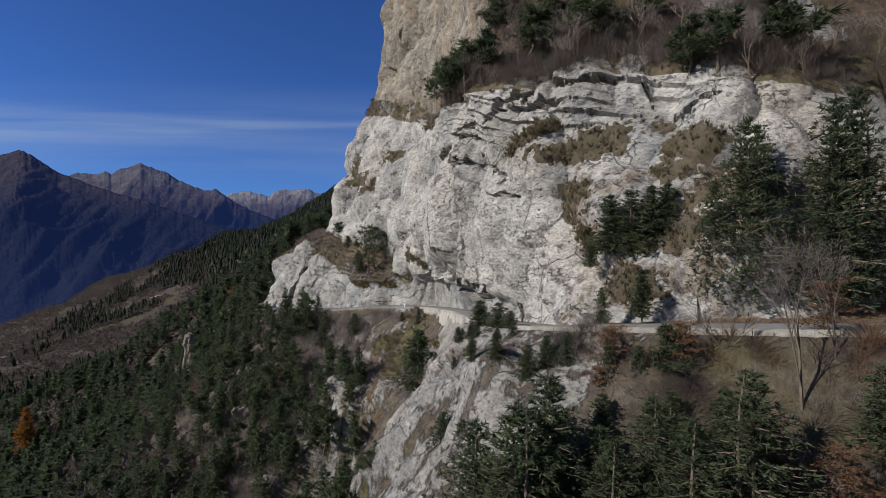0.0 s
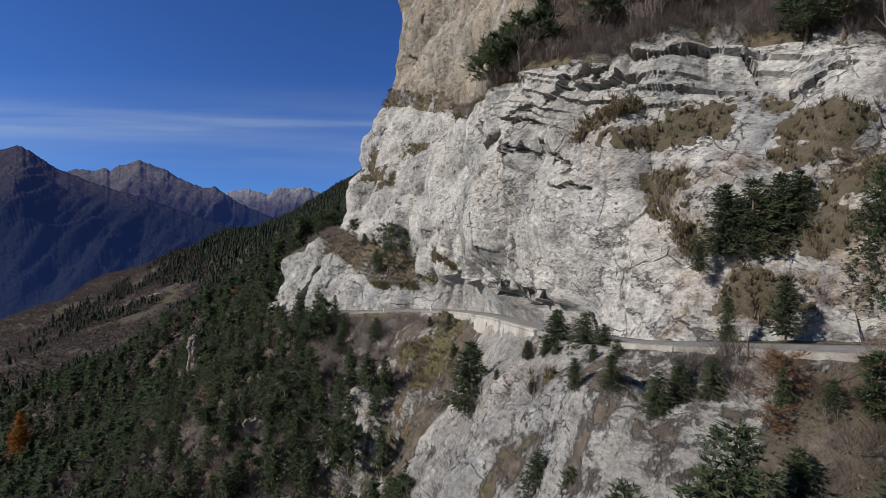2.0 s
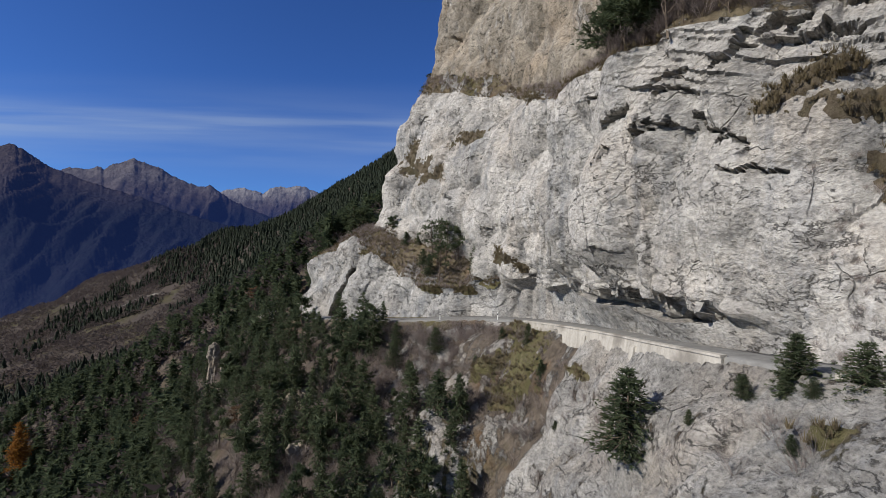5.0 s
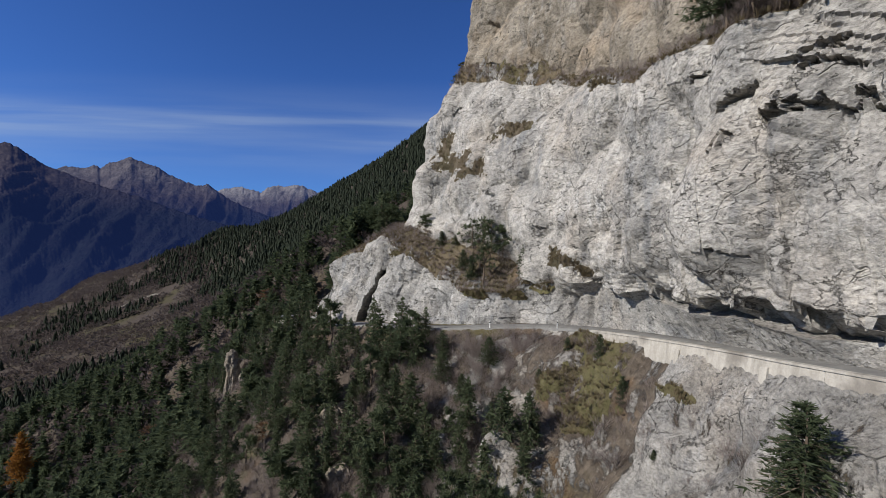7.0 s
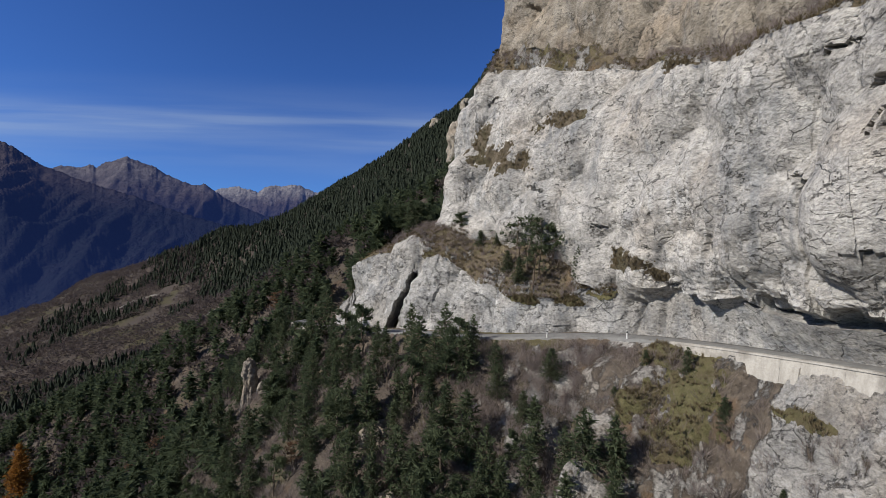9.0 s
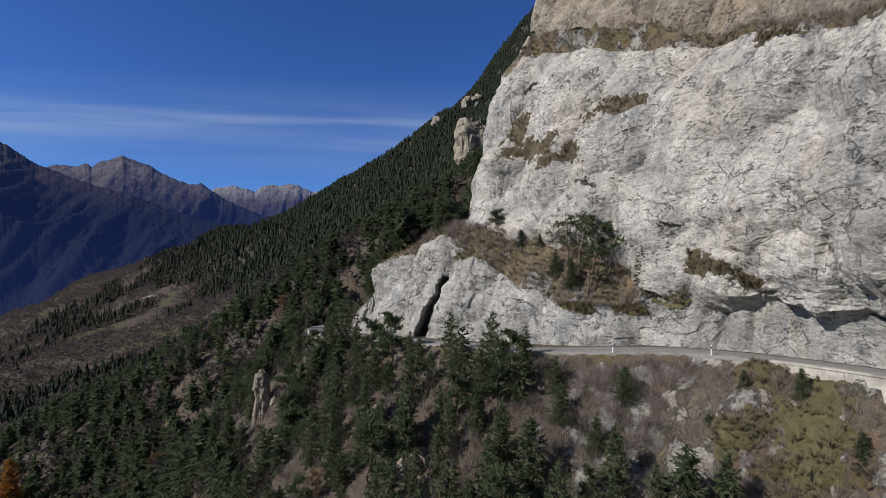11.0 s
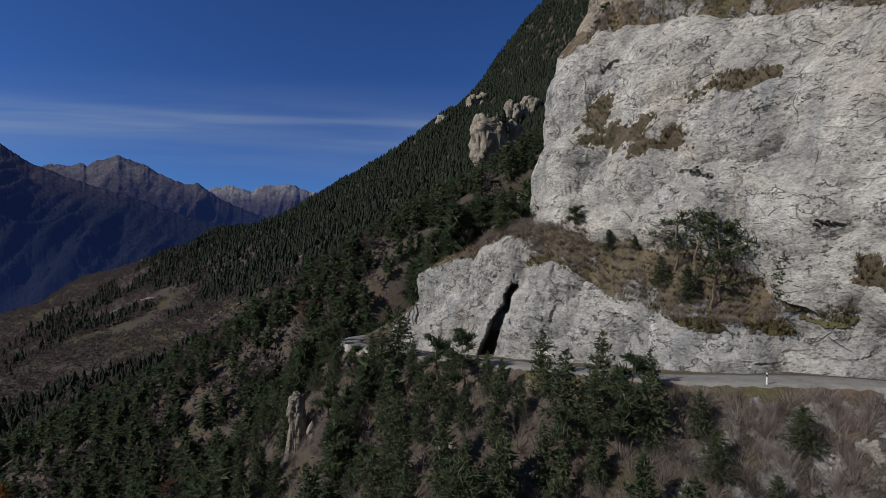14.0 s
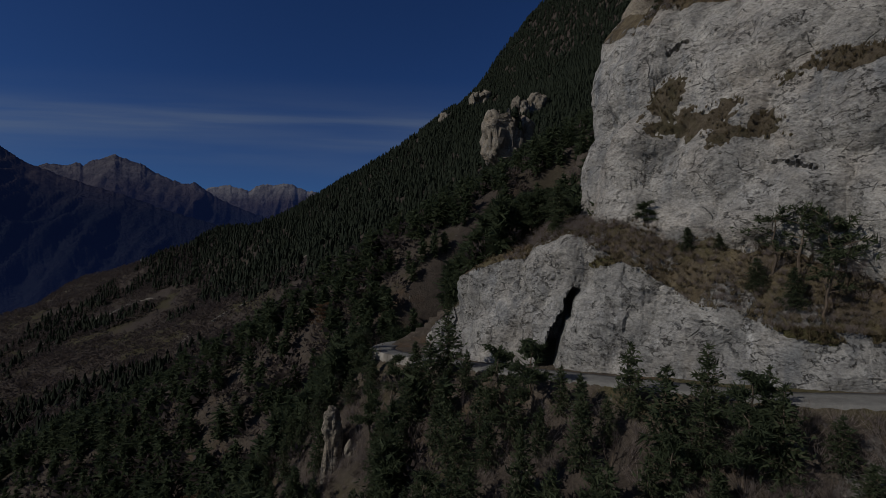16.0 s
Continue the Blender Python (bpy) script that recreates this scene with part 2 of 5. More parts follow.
def simple_material(name, a, b, size, rough=0.9, bump=0.02, c=None, c_amount=0.5, stretch=(1, 1, 1)):
    """Two tones in soft blotches, a third in patches, with grain."""
    mat, nt, bsdf = graph(name)
    col = mix_node(nt, ramp_node(nt, noise_node(nt, size, 6, 0.65, stretch), 0.35, 0.65), a, b)
    if c:
        col = mix_node(nt, math_node(nt, "MULTIPLY", ramp_node(nt, noise_node(nt, size * 4, 4), 0.5, 0.62), c_amount), col, c)
    grain = noise_node(nt, size / 6, 4, 0.7)
    col = mix_node(nt, 0.5, col, mix_node(nt, ramp_node(nt, grain, 0.3, 0.7), (0.6, 0.6, 0.6), (1.0, 1.0, 1.0)), "MULTIPLY")
    nt.links.new(col, bsdf.inputs["Base Color"])
    bsdf.inputs["Roughness"].default_value = rough
    bsdf.inputs["Specular IOR Level"].default_value = 0.2
    bump_node(nt, bsdf, grain, bump)
    return mat


def leaf_material(name, a, b, thin=0.4):
    """Foliage whose tone varies from plant to plant and from clump to clump."""
    mat, nt, bsdf = graph(name)
    info = nt.nodes.new("ShaderNodeObjectInfo")
    geo = nt.nodes.new("ShaderNodeNewGeometry")
    mixed = math_node(nt, "ADD", math_node(nt, "MULTIPLY", info.outputs["Random"], 0.45), math_node(nt, "MULTIPLY", geo.outputs["Random Per Island"], 0.55))
    col = mix_node(nt, mixed, a, b)
    nt.links.new(col, bsdf.inputs["Base Color"])
    bsdf.inputs["Roughness"].default_value = 0.8
    bsdf.inputs["Specular IOR Level"].default_value = 0.15
    through_leaf = nt.nodes.new("ShaderNodeBsdfTranslucent")
    nt.links.new(col, through_leaf.inputs["Color"])
    both = nt.nodes.new("ShaderNodeMixShader")
    both.inputs[0].default_value = thin
    nt.links.new(bsdf.outputs["BSDF"], both.inputs[1])
    nt.links.new(through_leaf.outputs["BSDF"], both.inputs[2])
    nt.links.new(both.outputs["Shader"], nt.nodes["Material Output"].inputs["Surface"])
    return mat


DRY_GRASS = simple_material("dry grass", (0.120, 0.095, 0.065), (0.185, 0.150, 0.105), 0.6, 0.95, 0.25, (0.10, 0.092, 0.05), 0.6)
OLIVE_GRASS = simple_material("olive grass", (0.11, 0.10, 0.045), (0.18, 0.16, 0.08), 0.6, 0.95, 0.25, (0.13, 0.10, 0.06), 0.6)
BLADES = leaf_material("grass blades", (0.12, 0.095, 0.055), (0.23, 0.185, 0.115))
ROCK = rock_material("limestone", (0.355, 0.337, 0.310), (0.56, 0.530, 0.486), (0.48, 0.41, 0.335), 0.6, 0.5)
GREY_ROCK = rock_material("grey limestone", (0.285, 0.275, 0.258), (0.465, 0.445, 0.412), (0.40, 0.345, 0.285), 0.6, 0.4)
TAN_ROCK = rock_material("tan limestone", (0.245, 0.212, 0.168), (0.405, 0.358, 0.292), (0.355, 0.278, 0.198), 0.25, 0.7)
# darker twin of the pine needles: the far forest's self-shade put into its colour
SHADED_NEEDLE = leaf_material("spruce needles", (0.026, 0.036, 0.024), (0.050, 0.060, 0.036))
NEEDLE = leaf_material("pine needles", (0.056, 0.076, 0.042), (0.106, 0.127, 0.068), 0.5)
BARK = simple_material("bark", (0.10, 0.075, 0.055), (0.19, 0.15, 0.115), 0.25)
DARK_TWIG = leaf_material("alder twigs", (0.092, 0.073, 0.066), (0.142, 0.114, 0.102))
TWIG = leaf_material("bare twigs", (0.195, 0.158, 0.142), (0.33, 0.278, 0.252))
ASPHALT = simple_material("worn asphalt", (0.17, 0.165, 0.155), (0.24, 0.235, 0.22), 1.2, 0.9, 0.01)
CONCRETE = simple_material("stained concrete", (0.33, 0.305, 0.265), (0.50, 0.465, 0.41), 1.1, 0.9, 0.05, (0.20, 0.18, 0.155), 0.8, (1, 1, 0.22))


def ground_material(name="hillside soil", dark=(0.092, 0.074, 0.060), light=(0.205, 0.168, 0.132)):
    """Hillside: brown leaf litter, dry grass and stony soil, with bare limestone where the mask says."""
    mat, nt, bsdf = graph(name)
    col = mix_node(nt, ramp_node(nt, noise_node(nt, 2.0, 7, 0.7), 0.35, 0.65), dark, light)
    col = mix_node(nt, ramp_node(nt, noise_node(nt, 11.0, 5, 0.6), 0.50, 0.62), col, (0.145, 0.125, 0.065))
    col = mix_node(nt, ramp_node(nt, noise_node(nt, 7.0, 5, 0.6), 0.56, 0.70), col, (0.19, 0.125, 0.075))
    col = mix_node(nt, ramp_node(nt, noise_node(nt, 0.8, 7, 0.75), 0.58, 0.68), col, (0.27, 0.245, 0.215))
    col = mix_node(nt, math_node(nt, "MULTIPLY", attribute(nt, "litter"), 0.85), col, (0.075, 0.061, 0.054))
    col = mix_node(nt, math_node(nt, "MULTIPLY", attribute(nt, "leaves"), ramp_node(nt, noise_node(nt, 1.6, 7, 0.7), 0.38, 0.58)), col, mix_node(nt, ramp_node(nt, noise_node(nt, 0.35, 5, 0.7), 0.4, 0.6), (0.15, 0.092, 0.058), (0.30, 0.20, 0.125)))
    rock, h = rock_nodes(nt, (0.315, 0.298, 0.272), (0.49, 0.463, 0.425), (0.38, 0.32, 0.255), 0.5, 0.5)
    grain = noise_node(nt, 0.45, 8, 0.7)
    edge = math_node(nt, "ADD", attribute(nt, "rock"), math_node(nt, "MULTIPLY", math_node(nt, "SUBTRACT", noise_node(nt, 2.2, 8, 0.72, (1, 1, 0.45)), 0.5), 2.6))
    fac = ramp_node(nt, edge, 0.42, 0.56)
    col = mix_node(nt, math_node(nt, "MULTIPLY", attribute(nt, "meadow"), ramp_node(nt, noise_node(nt, 45.0, 5, 0.6), 0.52, 0.60)), col, (0.088, 0.078, 0.047))
    col = mix_node(nt, 0.7, col, mix_node(nt, ramp_node(nt, grain, 0.3, 0.7), (0.45, 0.45, 0.45), (1.0, 1.0, 1.0)), "MULTIPLY")
    col = mix_node(nt, fac, col, rock)
    nt.links.new(col, bsdf.inputs["Base Color"])
    bsdf.inputs["Roughness"].default_value = 0.95
    bsdf.inputs["Specular IOR Level"].default_value = 0.1
    bump_node(nt, bsdf, math_node(nt, "ADD", math_node(nt, "MULTIPLY", grain, 0.7), math_node(nt, "MULTIPLY", h, fac)), 0.6, 1.0)
    return mat


SOIL = ground_material()
SLOPE_SOIL = ground_material("slope litter", (0.075, 0.056, 0.043), (0.165, 0.122, 0.086))
TURF_SOIL = ground_material("ledge turf", (0.115, 0.088, 0.060), (0.24, 0.195, 0.125))


def mountain_material(name, haze_glow, stone):
    """Far range across the valley: dark forest low down, russet alp and grey rock above; blue haze painted on as a
    glow, strongest at the foot.
    """
    mat, nt, bsdf = graph(name)
    c = nt.nodes.new("ShaderNodeTexCoord")
    z = nt.nodes.new("ShaderNodeSeparateXYZ")
    nt.links.new(c.outputs["Object"], z.inputs["Vector"])
    high = math_node(nt, "ADD", z.outputs["Z"], math_node(nt, "MULTIPLY", noise_node(nt, 300.0, 7, 0.65), 420.0))
    col = mix_node(nt, ramp_node(nt, high, 380.0, 560.0), (0.014, 0.017, 0.020), (0.066, 0.054, 0.052))
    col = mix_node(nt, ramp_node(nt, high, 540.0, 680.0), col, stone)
    col = mix_node(nt, ramp_node(nt, noise_node(nt, 70.0, 8, 0.72), 0.42, 0.60), col, mix_node(nt, 0.55, col, (0.02, 0.02, 0.025)))
    nt.links.new(col, bsdf.inputs["Base Color"])
    bsdf.inputs["Roughness"].default_value = 1.0
    bsdf.inputs["Specular IOR Level"].default_value = 0.0
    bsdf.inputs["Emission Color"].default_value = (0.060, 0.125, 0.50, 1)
    nt.links.new(ramp_node(nt, z.outputs["Z"], -300.0, 600.0, 0.105 * haze_glow, 0.06 * haze_glow), bsdf.inputs["Emission Strength"])
    bump_node(nt, bsdf, noise_node(nt, 90.0, 8, 0.7), 60.0)
    return mat


# painted haze glow grows and stone pales with each farther range
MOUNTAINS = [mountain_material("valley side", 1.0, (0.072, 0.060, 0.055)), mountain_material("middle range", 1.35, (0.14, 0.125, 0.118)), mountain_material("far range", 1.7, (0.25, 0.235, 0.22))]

# ---- the road's line ----
ROAD = spline([(95, -12, -1.5), (60, 8, -2.6), (38, 18, -3.4), (25, 23, -4.0), (15.5, 27.6, -4.7), (10, 32.6, -5.5), (7.4, 37, -6.2), (5.6, 43, -6.8),
               (4.6, 49, -7.3), (4.0, 55.5, -7.9), (3.8, 62, -8.5), (2.8, 69, -9.1), (0, 76.5, -9.6), (-4, 82.8, -10.1), (-9.2, 87, -10.6), (-15, 89.2, -11.1),
               (-21, 92.2, -11.8), (-28, 98.2, -12.6), (-35, 104.5, -13.4), (-43, 112, -14.4), (-50, 120.5, -15.4), (-55.5, 128, -16.2), (-57, 135, -16.7), (-53, 142, -17.2), (-42, 150, -18), (-20, 160, -18)], 900)
ROAD = even(ROAD, 0.5)
ROAD_T = np.gradient(ROAD[:, :2], axis=0)
ROAD_T /= np.linalg.norm(ROAD_T, axis=1, keepdims=True)
ROAD_N = np.stack([ROAD_T[:, 1], -ROAD_T[:, 0]], 1)      # towards the mountain


def from_road(x, y):
    """Signed distance from the road's middle (mountain side plus), and the road's index there."""
    p = np.stack([np.ravel(x), np.ravel(y)], 1)
    near, dist = np.zeros(len(p), int), np.zeros(len(p))
    for a in range(0, len(p), 20000):
        q = p[a:a + 20000]
        d2 = ((q[:, None, :] - ROAD[None, ::2, :2]) ** 2).sum(2)
        k = d2.argmin(1) * 2
        near[a:a + 20000] = k
        side = ((q - ROAD[k, :2]) * ROAD_N[k]).sum(1)
        dist[a:a + 20000] = np.sqrt(d2.min(1)) * np.where(side >= 0, 1, -1)
    return dist, near


def far_height(x, y):
    """The wooded mountainside beyond the cliff and the terraces below it."""
    zero = np.interp(y, [60, 130, 182, 270, 350, 500, 660, 800, 1200, 3000], [-38, -44, -62, -62, -100, -190, -285, -370, -560, -1300])
    d = x - zero
    up = np.interp(d, [-2500, -900, -420, -260, -160, -105, -60, 0, 60, 180, 300, 345, 372, 407, 700, 2500], [-760, -380, -160, -106, -82, -66, -42, 0, 36, 108, 180, 228, 268, 334, 640, 1500])
    up = np.where(up > 0, up * (1 - 0.8 * step(y, 690, 1000)), up) - step(y, 750, 1500) * 420
    up = up + step(d, -50, -120) * np.clip(y - 350, 0, 400) * 0.10
    up = up - 26 * step(d, -190, -290) * step(y, 560, 700)
    up = up + 20 * np.exp(-(((x + 22) / 34) ** 2 + ((y - 645) / 45) ** 2))
    up = up + 17 * np.exp(-(((x + 262) / 60) ** 2 + ((y - 585) / 60) ** 2))
    up = up + 40 * np.exp(-(((x + 356) / 50) ** 2 + ((y - 700) / 80) ** 2))
    return up


def ground_height(x, y, rough=True):
    x, y = np.asarray(x, float), np.asarray(y, float)
    d, k = from_road(x, y)
    zr = ROAD[k, 2]
    yr = ROAD[k, 1]
    xr = ROAD[k, 0]
    steep = np.interp(yr, [0, 14, 22, 34, 40, 46, 56, 65, 71, 76, 82, 90, 103, 116, 140], [0.8, 1.15, 1.35, 1.25, 1.45, 1.85, 2.2, 2.1, 1.6, 1.05, 0.88, 1.0, 1.05, 1.3, 1.3])
    reach = np.interp(yr, [38, 46, 56, 66, 74], [26, 14, 10.5, 10.5, 26])
    low = np.maximum(0, -d - np.interp(yr, [40, 46], [2.9, 2.1]))
    down = zr - steep * np.minimum(low, reach) - 0.62 * np.maximum(0, low - reach) * np.interp(low, [0, 120, 400], [1, 0.7, 0.5])
    down = down - (0.75 + 0.7 * value_noise(np.stack([yr / 2.3, d * 0, d * 0], 1))) * step(yr, 46, 53) * (1 - step(yr, 75, 81)) * step(-d, 0.4, 1.3) * (1 - 0.7 * step(low, 3, 14))
    inner = zr + np.maximum(0, d - 6.5) * 1.15
    near = np.where(d < 0, down, inner)
    far = far_height(x, y)
    w = step(y, 128, 185) * step(np.abs(d), 4, 22)
    w = np.maximum(w, step(np.abs(d), 90, 260))
    w = np.where(d > 0, step(y, 135, 165), w)
    z = near * (1 - w) + far * w
    if rough:
        p = np.stack([x, y, np.zeros_like(x)], 1)
        amount = step(np.abs(d), 2.4, 9)
        z = z + amount * (fbm(p, 14.0, 4) * 1.3 + fbm(p, 3.0, 3) * 0.35)
        z = z + step(np.abs(d), 60, 300) * fbm(p, 90.0, 4) * 6.0
    return z


def axis(fine_a, fine_b, fine, a, b, grow=1.045):
    mid = list(np.arange(fine_a, fine_b, fine))
    g, v, low = fine, fine_a, []
    while v > a:
        g *= grow
        v -= g
        low.append(v)
    g, v, top = fine, mid[-1], []
    while v < b:
        g *= grow
        v += g
        top.append(v)
    return np.array(low[::-1] + mid + top)


def build_ground():
    xs, ys = axis(-75, 40, 0.8, -4300, 1200), axis(5, 140, 0.8, -900, 4300)
    gx, gy = np.meshgrid(xs, ys, indexing="ij")
    x, y = gx.ravel(), gy.ravel()
    d, k = from_road(x, y)
    z = ground_height(x, y)
    yr = ROAD[k, 1]
    p = np.stack([x, y, z], 1)
    # bare limestone below the road, deepest under the retaining wall
    bare = 0.75 * step(yr, 36, 44) * (1 - step(yr, 63, 71)) * step(-d, 2, 5) * (1 - step(-d, 40, 60)) * (0.62 + 0.38 * step(yr, 36, 44))
    lower = np.exp(-((-d - 16) / 2.6) ** 2) * step(yr, 60, 70) * (1 - step(yr, 84, 92)) * 0.8
    rock = np.clip(np.maximum(np.maximum(bare, lower), 0.58 * step(yr, 62, 70) * (1 - step(yr, 88, 95)) * step(-d, 2, 3) * (1 - step(-d, 20, 30))), 0, 1)
    under = step(yr, 21, 24) * (1 - step(yr, 83, 86)) * step(-d, 1.5, 2.6) * (1 - step(-d, 40, 47)) * (ROAD[k, 0] < 34)
    x2, y2, z2 = x, y, z - 2.0 * under
    meadow = step(y, 200, 300) * (1 - step(z, -40, -5))
    me = make_mesh("ground", np.stack([x2, y2, z2], 1), sheet_faces(len(xs), len(ys)), SOIL, True, {"rock": rock, "meadow": meadow, "litter": np.maximum(step(y, 120, 200), 0.6 * step(yr, 84, 91) * step(-d, 3, 7)), "leaves": (1 - step(yr, 27, 32)) * (1 - step(np.abs(d), 40, 60))})
    tagged(new("ground", me), "brown wooded hillside with leaf litter, dry grass and limestone outcrops", "hillside", kind="structure")


build_ground()


def build_road():
    offs = np.array([(-1.95, -0.6), (-1.9, 0.10), (-1.0, 0.13), (0, 0.15), (1.0, 0.13), (1.9, 0.10), (2.0, -0.6)])
    line = ROAD
    grid = np.zeros((len(line), len(offs), 3))
    for j, (o, h) in enumerate(offs):
        grid[:, j, :2] = line[:, :2] + ROAD_N * o
        grid[:, j, 2] = line[:, 2] + h
    me = make_mesh("road", grid.reshape(-1, 3), sheet_faces(*grid.shape[:2])[:, ::-1], ASPHALT, True)
    tagged(new("road", me), "narrow worn grey asphalt mountain road cut into the cliff", "road", kind="structure")


build_road()


def build_lower_cliff():
    """Broken limestone falling away below the road, patched with scrub."""
    a, b = 19.0, 88.0
    along = np.flatnonzero((ROAD[:, 1] > a) & (ROAD[:, 1] < b) & (ROAD[:, 0] < 36))
    s = np.linspace(along[0], along[-1], 330)
    outs = np.concatenate([np.linspace(2.2, 24, 100), np.linspace(24.5, 52, 60)])
    base = np.stack([np.interp(s, np.arange(len(ROAD)), ROAD[:, k]) for k in range(3)], 1)
    nrm = np.stack([np.interp(s, np.arange(len(ROAD)), ROAD_N[:, k]) for k in range(2)], 1)
    x = (base[:, None, 0] - nrm[:, None, 0] * outs[None]).ravel()
    y = (base[:, None, 1] - nrm[:, None, 1] * outs[None]).ravel()
    z = ground_height(x, y)
    yr, d = np.repeat(base[:, 1], len(outs)), np.tile(outs, len(base))
    p = np.stack([x, y, z], 1)
    rib = np.exp(-((d - 15.5 - 1.5 * value_noise(p / 6.0)) / 2.2) ** 2) * step(yr, 71, 75) * (1 - step(yr, 80, 87))
    mid = step(yr, 27.5, 31.5) * (1 - step(yr + 1.5 * value_noise(p / 3.0), 66.5, 70.5)) * (0.66 + 0.22 * step(yr, 35, 42)) * (1 - 0.3 * step(d, 14, 22) * (1 - step(yr, 33, 40)))
    mid = mid * (1 - step(d + 1.5 * value_noise(p / 4.0), 10.0, 12.5) * step(yr, 40, 47))
    pale = 0.50 * step(yr, 66, 71) * (1 - step(d, 20, 30))
    mid = np.maximum(mid, pale)
    mask = np.clip(np.maximum(mid * (1 - step(d, 36, 50)), rib * 0.85), 0, 1)
    rim = step(d, 2.5, 4.0) * (1 - step(d, 46, 52)) * step(yr, a, a + 3) * (1 - step(yr, b - 3, b))
    bent = p + np.stack([fbm(p, 3.0, 2, shift=q) for q in (0.0, 7.0, 19.0)], 1) * 0.6
    flow = bent * (1.0, 1.0, 0.7) + np.stack([np.zeros(len(p)), p[:, 2] * 0.5, np.zeros(len(p))], 1)
    r = step(d, 2.6, 5.5) * (facets(flow, 5.5, 0.6) * 0.40 + facets(flow, 2.0, 0.6, 9) * 0.38 + facets(flow, 0.9, 0.6, 3) * 0.25) * mask * rim
    up = np.stack([-np.repeat(nrm[:, 0], len(outs)), -np.repeat(nrm[:, 1], len(outs)), np.full(len(p), 0.9)], 1) / 1.35
    lift = 0.30 * rim - 0.10 * (1 - step(d, 2.2, 3)) - 0.45 * np.maximum(step(d, 46, 52), 1 - step(yr, a, a + 3) * (1 - step(yr, b - 3, b))) + 0.9 * mask * step(d, 2.8, 6) * rim + 1.6 * rib * rim
    p = p + up * (r + lift)[:, None]
    me = make_mesh("cliff_lower", p, sheet_faces(len(s), len(outs)), SOIL, True, {"rock": mask * 0.95})
    tagged(new("cliff_lower", me), "broken pale limestone slope below the road, patched with brown scrub", "cliff", kind="structure")
    return p.reshape(len(s), len(outs), 3)


LOWER = build_lower_cliff()

# ---- the cliffs, lofted between their edge lines ----
FOOT = [(75, 8, -6), (45, 21, -6), (27, 26.5, -6), (19, 29, -6.2), (13.5, 31.5, -6.8), (9.5, 36.5, -7.4), (7.3, 42.5, -7.6), (4.4, 48.5, -4.8), (2.9, 54, -4.2), (1.6, 60, -4.3), (0.9, 67, -4.3),
        (0, 75, -4.5), (-2.9, 83, -4), (-7.5, 90.5, -1.5), (-13, 97, 1.2), (-19, 103, 2.5), (-25, 108.4, 3.5), (-27.5, 112, 4), (-28.2, 117, 4), (-26.2, 130, 7), (-12, 150, 8)]
EDGE = [(85, 20, 14), (52, 33, 13), (33, 37, 12.5), (24.5, 36.5, 13), (19, 42, 15.5), (13.5, 44.3, 16.8), (8.3, 45.5, 16.5), (2.5, 51.5, 16.3), (0, 55.5, 16), (-1.2, 60, 16.5), (-1.4, 67, 17.5),
        (-1.4, 75, 19.5), (-3.2, 84, 22), (-6, 93.5, 25), (-10, 100.5, 28), (-14.5, 108, 31), (-18.5, 113.5, 33), (-20.4, 117, 32), (-20.6, 125, 33), (-20.2, 137, 36), (-6, 153, 36)]
BASE = [(90, 27, 20), (56, 40, 19), (36, 44, 19), (27, 44, 19), (20.5, 49, 22), (15, 51.5, 23), (11.5, 53, 22), (8.5, 56, 21), (5.5, 59, 19.5), (2.8, 63, 19), (1.2, 69, 19.8),
        (0.8, 77.5, 22), (-1, 87, 25), (-4, 96.5, 28), (-8, 102.5, 31), (-13.6, 109.5, 34.5), (-16.7, 115, 37), (-17, 119.5, 36), (-16, 127, 38), (-15, 139, 41), (0, 156, 41)]
CROWN = [(120, 70, 75), (80, 85, 75), (52, 85, 75), (40, 84, 75), (29, 85, 75), (22, 86, 75), (17, 84, 75), (14, 80, 75), (12, 74, 75), (5.5, 68, 75), (2.5, 72, 75),
         (2, 79, 75), (0, 88, 75), (-3, 97.5, 75), (-7, 103.5, 75), (-11, 110.5, 75), (-13.3, 116, 75), (-13, 120, 75), (-11, 128, 75), (-8, 140, 75), (8, 158, 75)]
NS = 860


def lines(*rows):
    return [spline(r, NS) for r in rows]


def loft(rows, counts):
    """Straight rulings from line to line, counts steps between each two."""
    cols = []
    for a, b, n in zip(rows[:-1], rows[1:], counts):
        for i in range(n):
            cols.append(a + (b - a) * (i / n))
    cols.append(rows[-1])
    return np.stack(cols, 1)


S_FOOT, S_EDGE, S_BASE, S_CROWN = lines(FOOT, EDGE, BASE, CROWN)
S_INDEX = np.linspace(0, len(FOOT) - 1, NS)
wave = np.stack([S_INDEX * 9.0, np.zeros(NS), np.zeros(NS)], 1)
S_EDGE[:, 2] += fbm(wave, 9.0, 4, 0.6) * 0.9
S_BASE[:, 2] += fbm(wave + 50, 10.0, 4, 0.6) * 1.3
S_FOOT[:, 2] += fbm(wave + 90, 5.0, 4, 0.7) * 0.30
# the beds of the overhang's lip end one behind the other
S_FOOT[:, 2] += ((S_INDEX * 1.2 + 0.15) % 1.0 - 0.45) * 1.1 * step(S_INDEX, 6.8, 7.6) * (1 - step(S_INDEX, 11.0, 11.6))
turn_in = np.gradient(S_FOOT[:, :2], axis=0)
turn_in /= np.linalg.norm(turn_in, axis=1, keepdims=True)
S_IN = np.stack([turn_in[:, 1], -turn_in[:, 0]], 1)
# ceiling of the undercut above the road
S_ROOF = S_FOOT.copy()
closed = step(S_INDEX, 11.6, 13.0)
S_ROOF[:, :2] += S_IN * (5.0 - 4.4 * closed)[:, None]
S_ROOF[:, 2] += -1.7 - 1.8 * closed


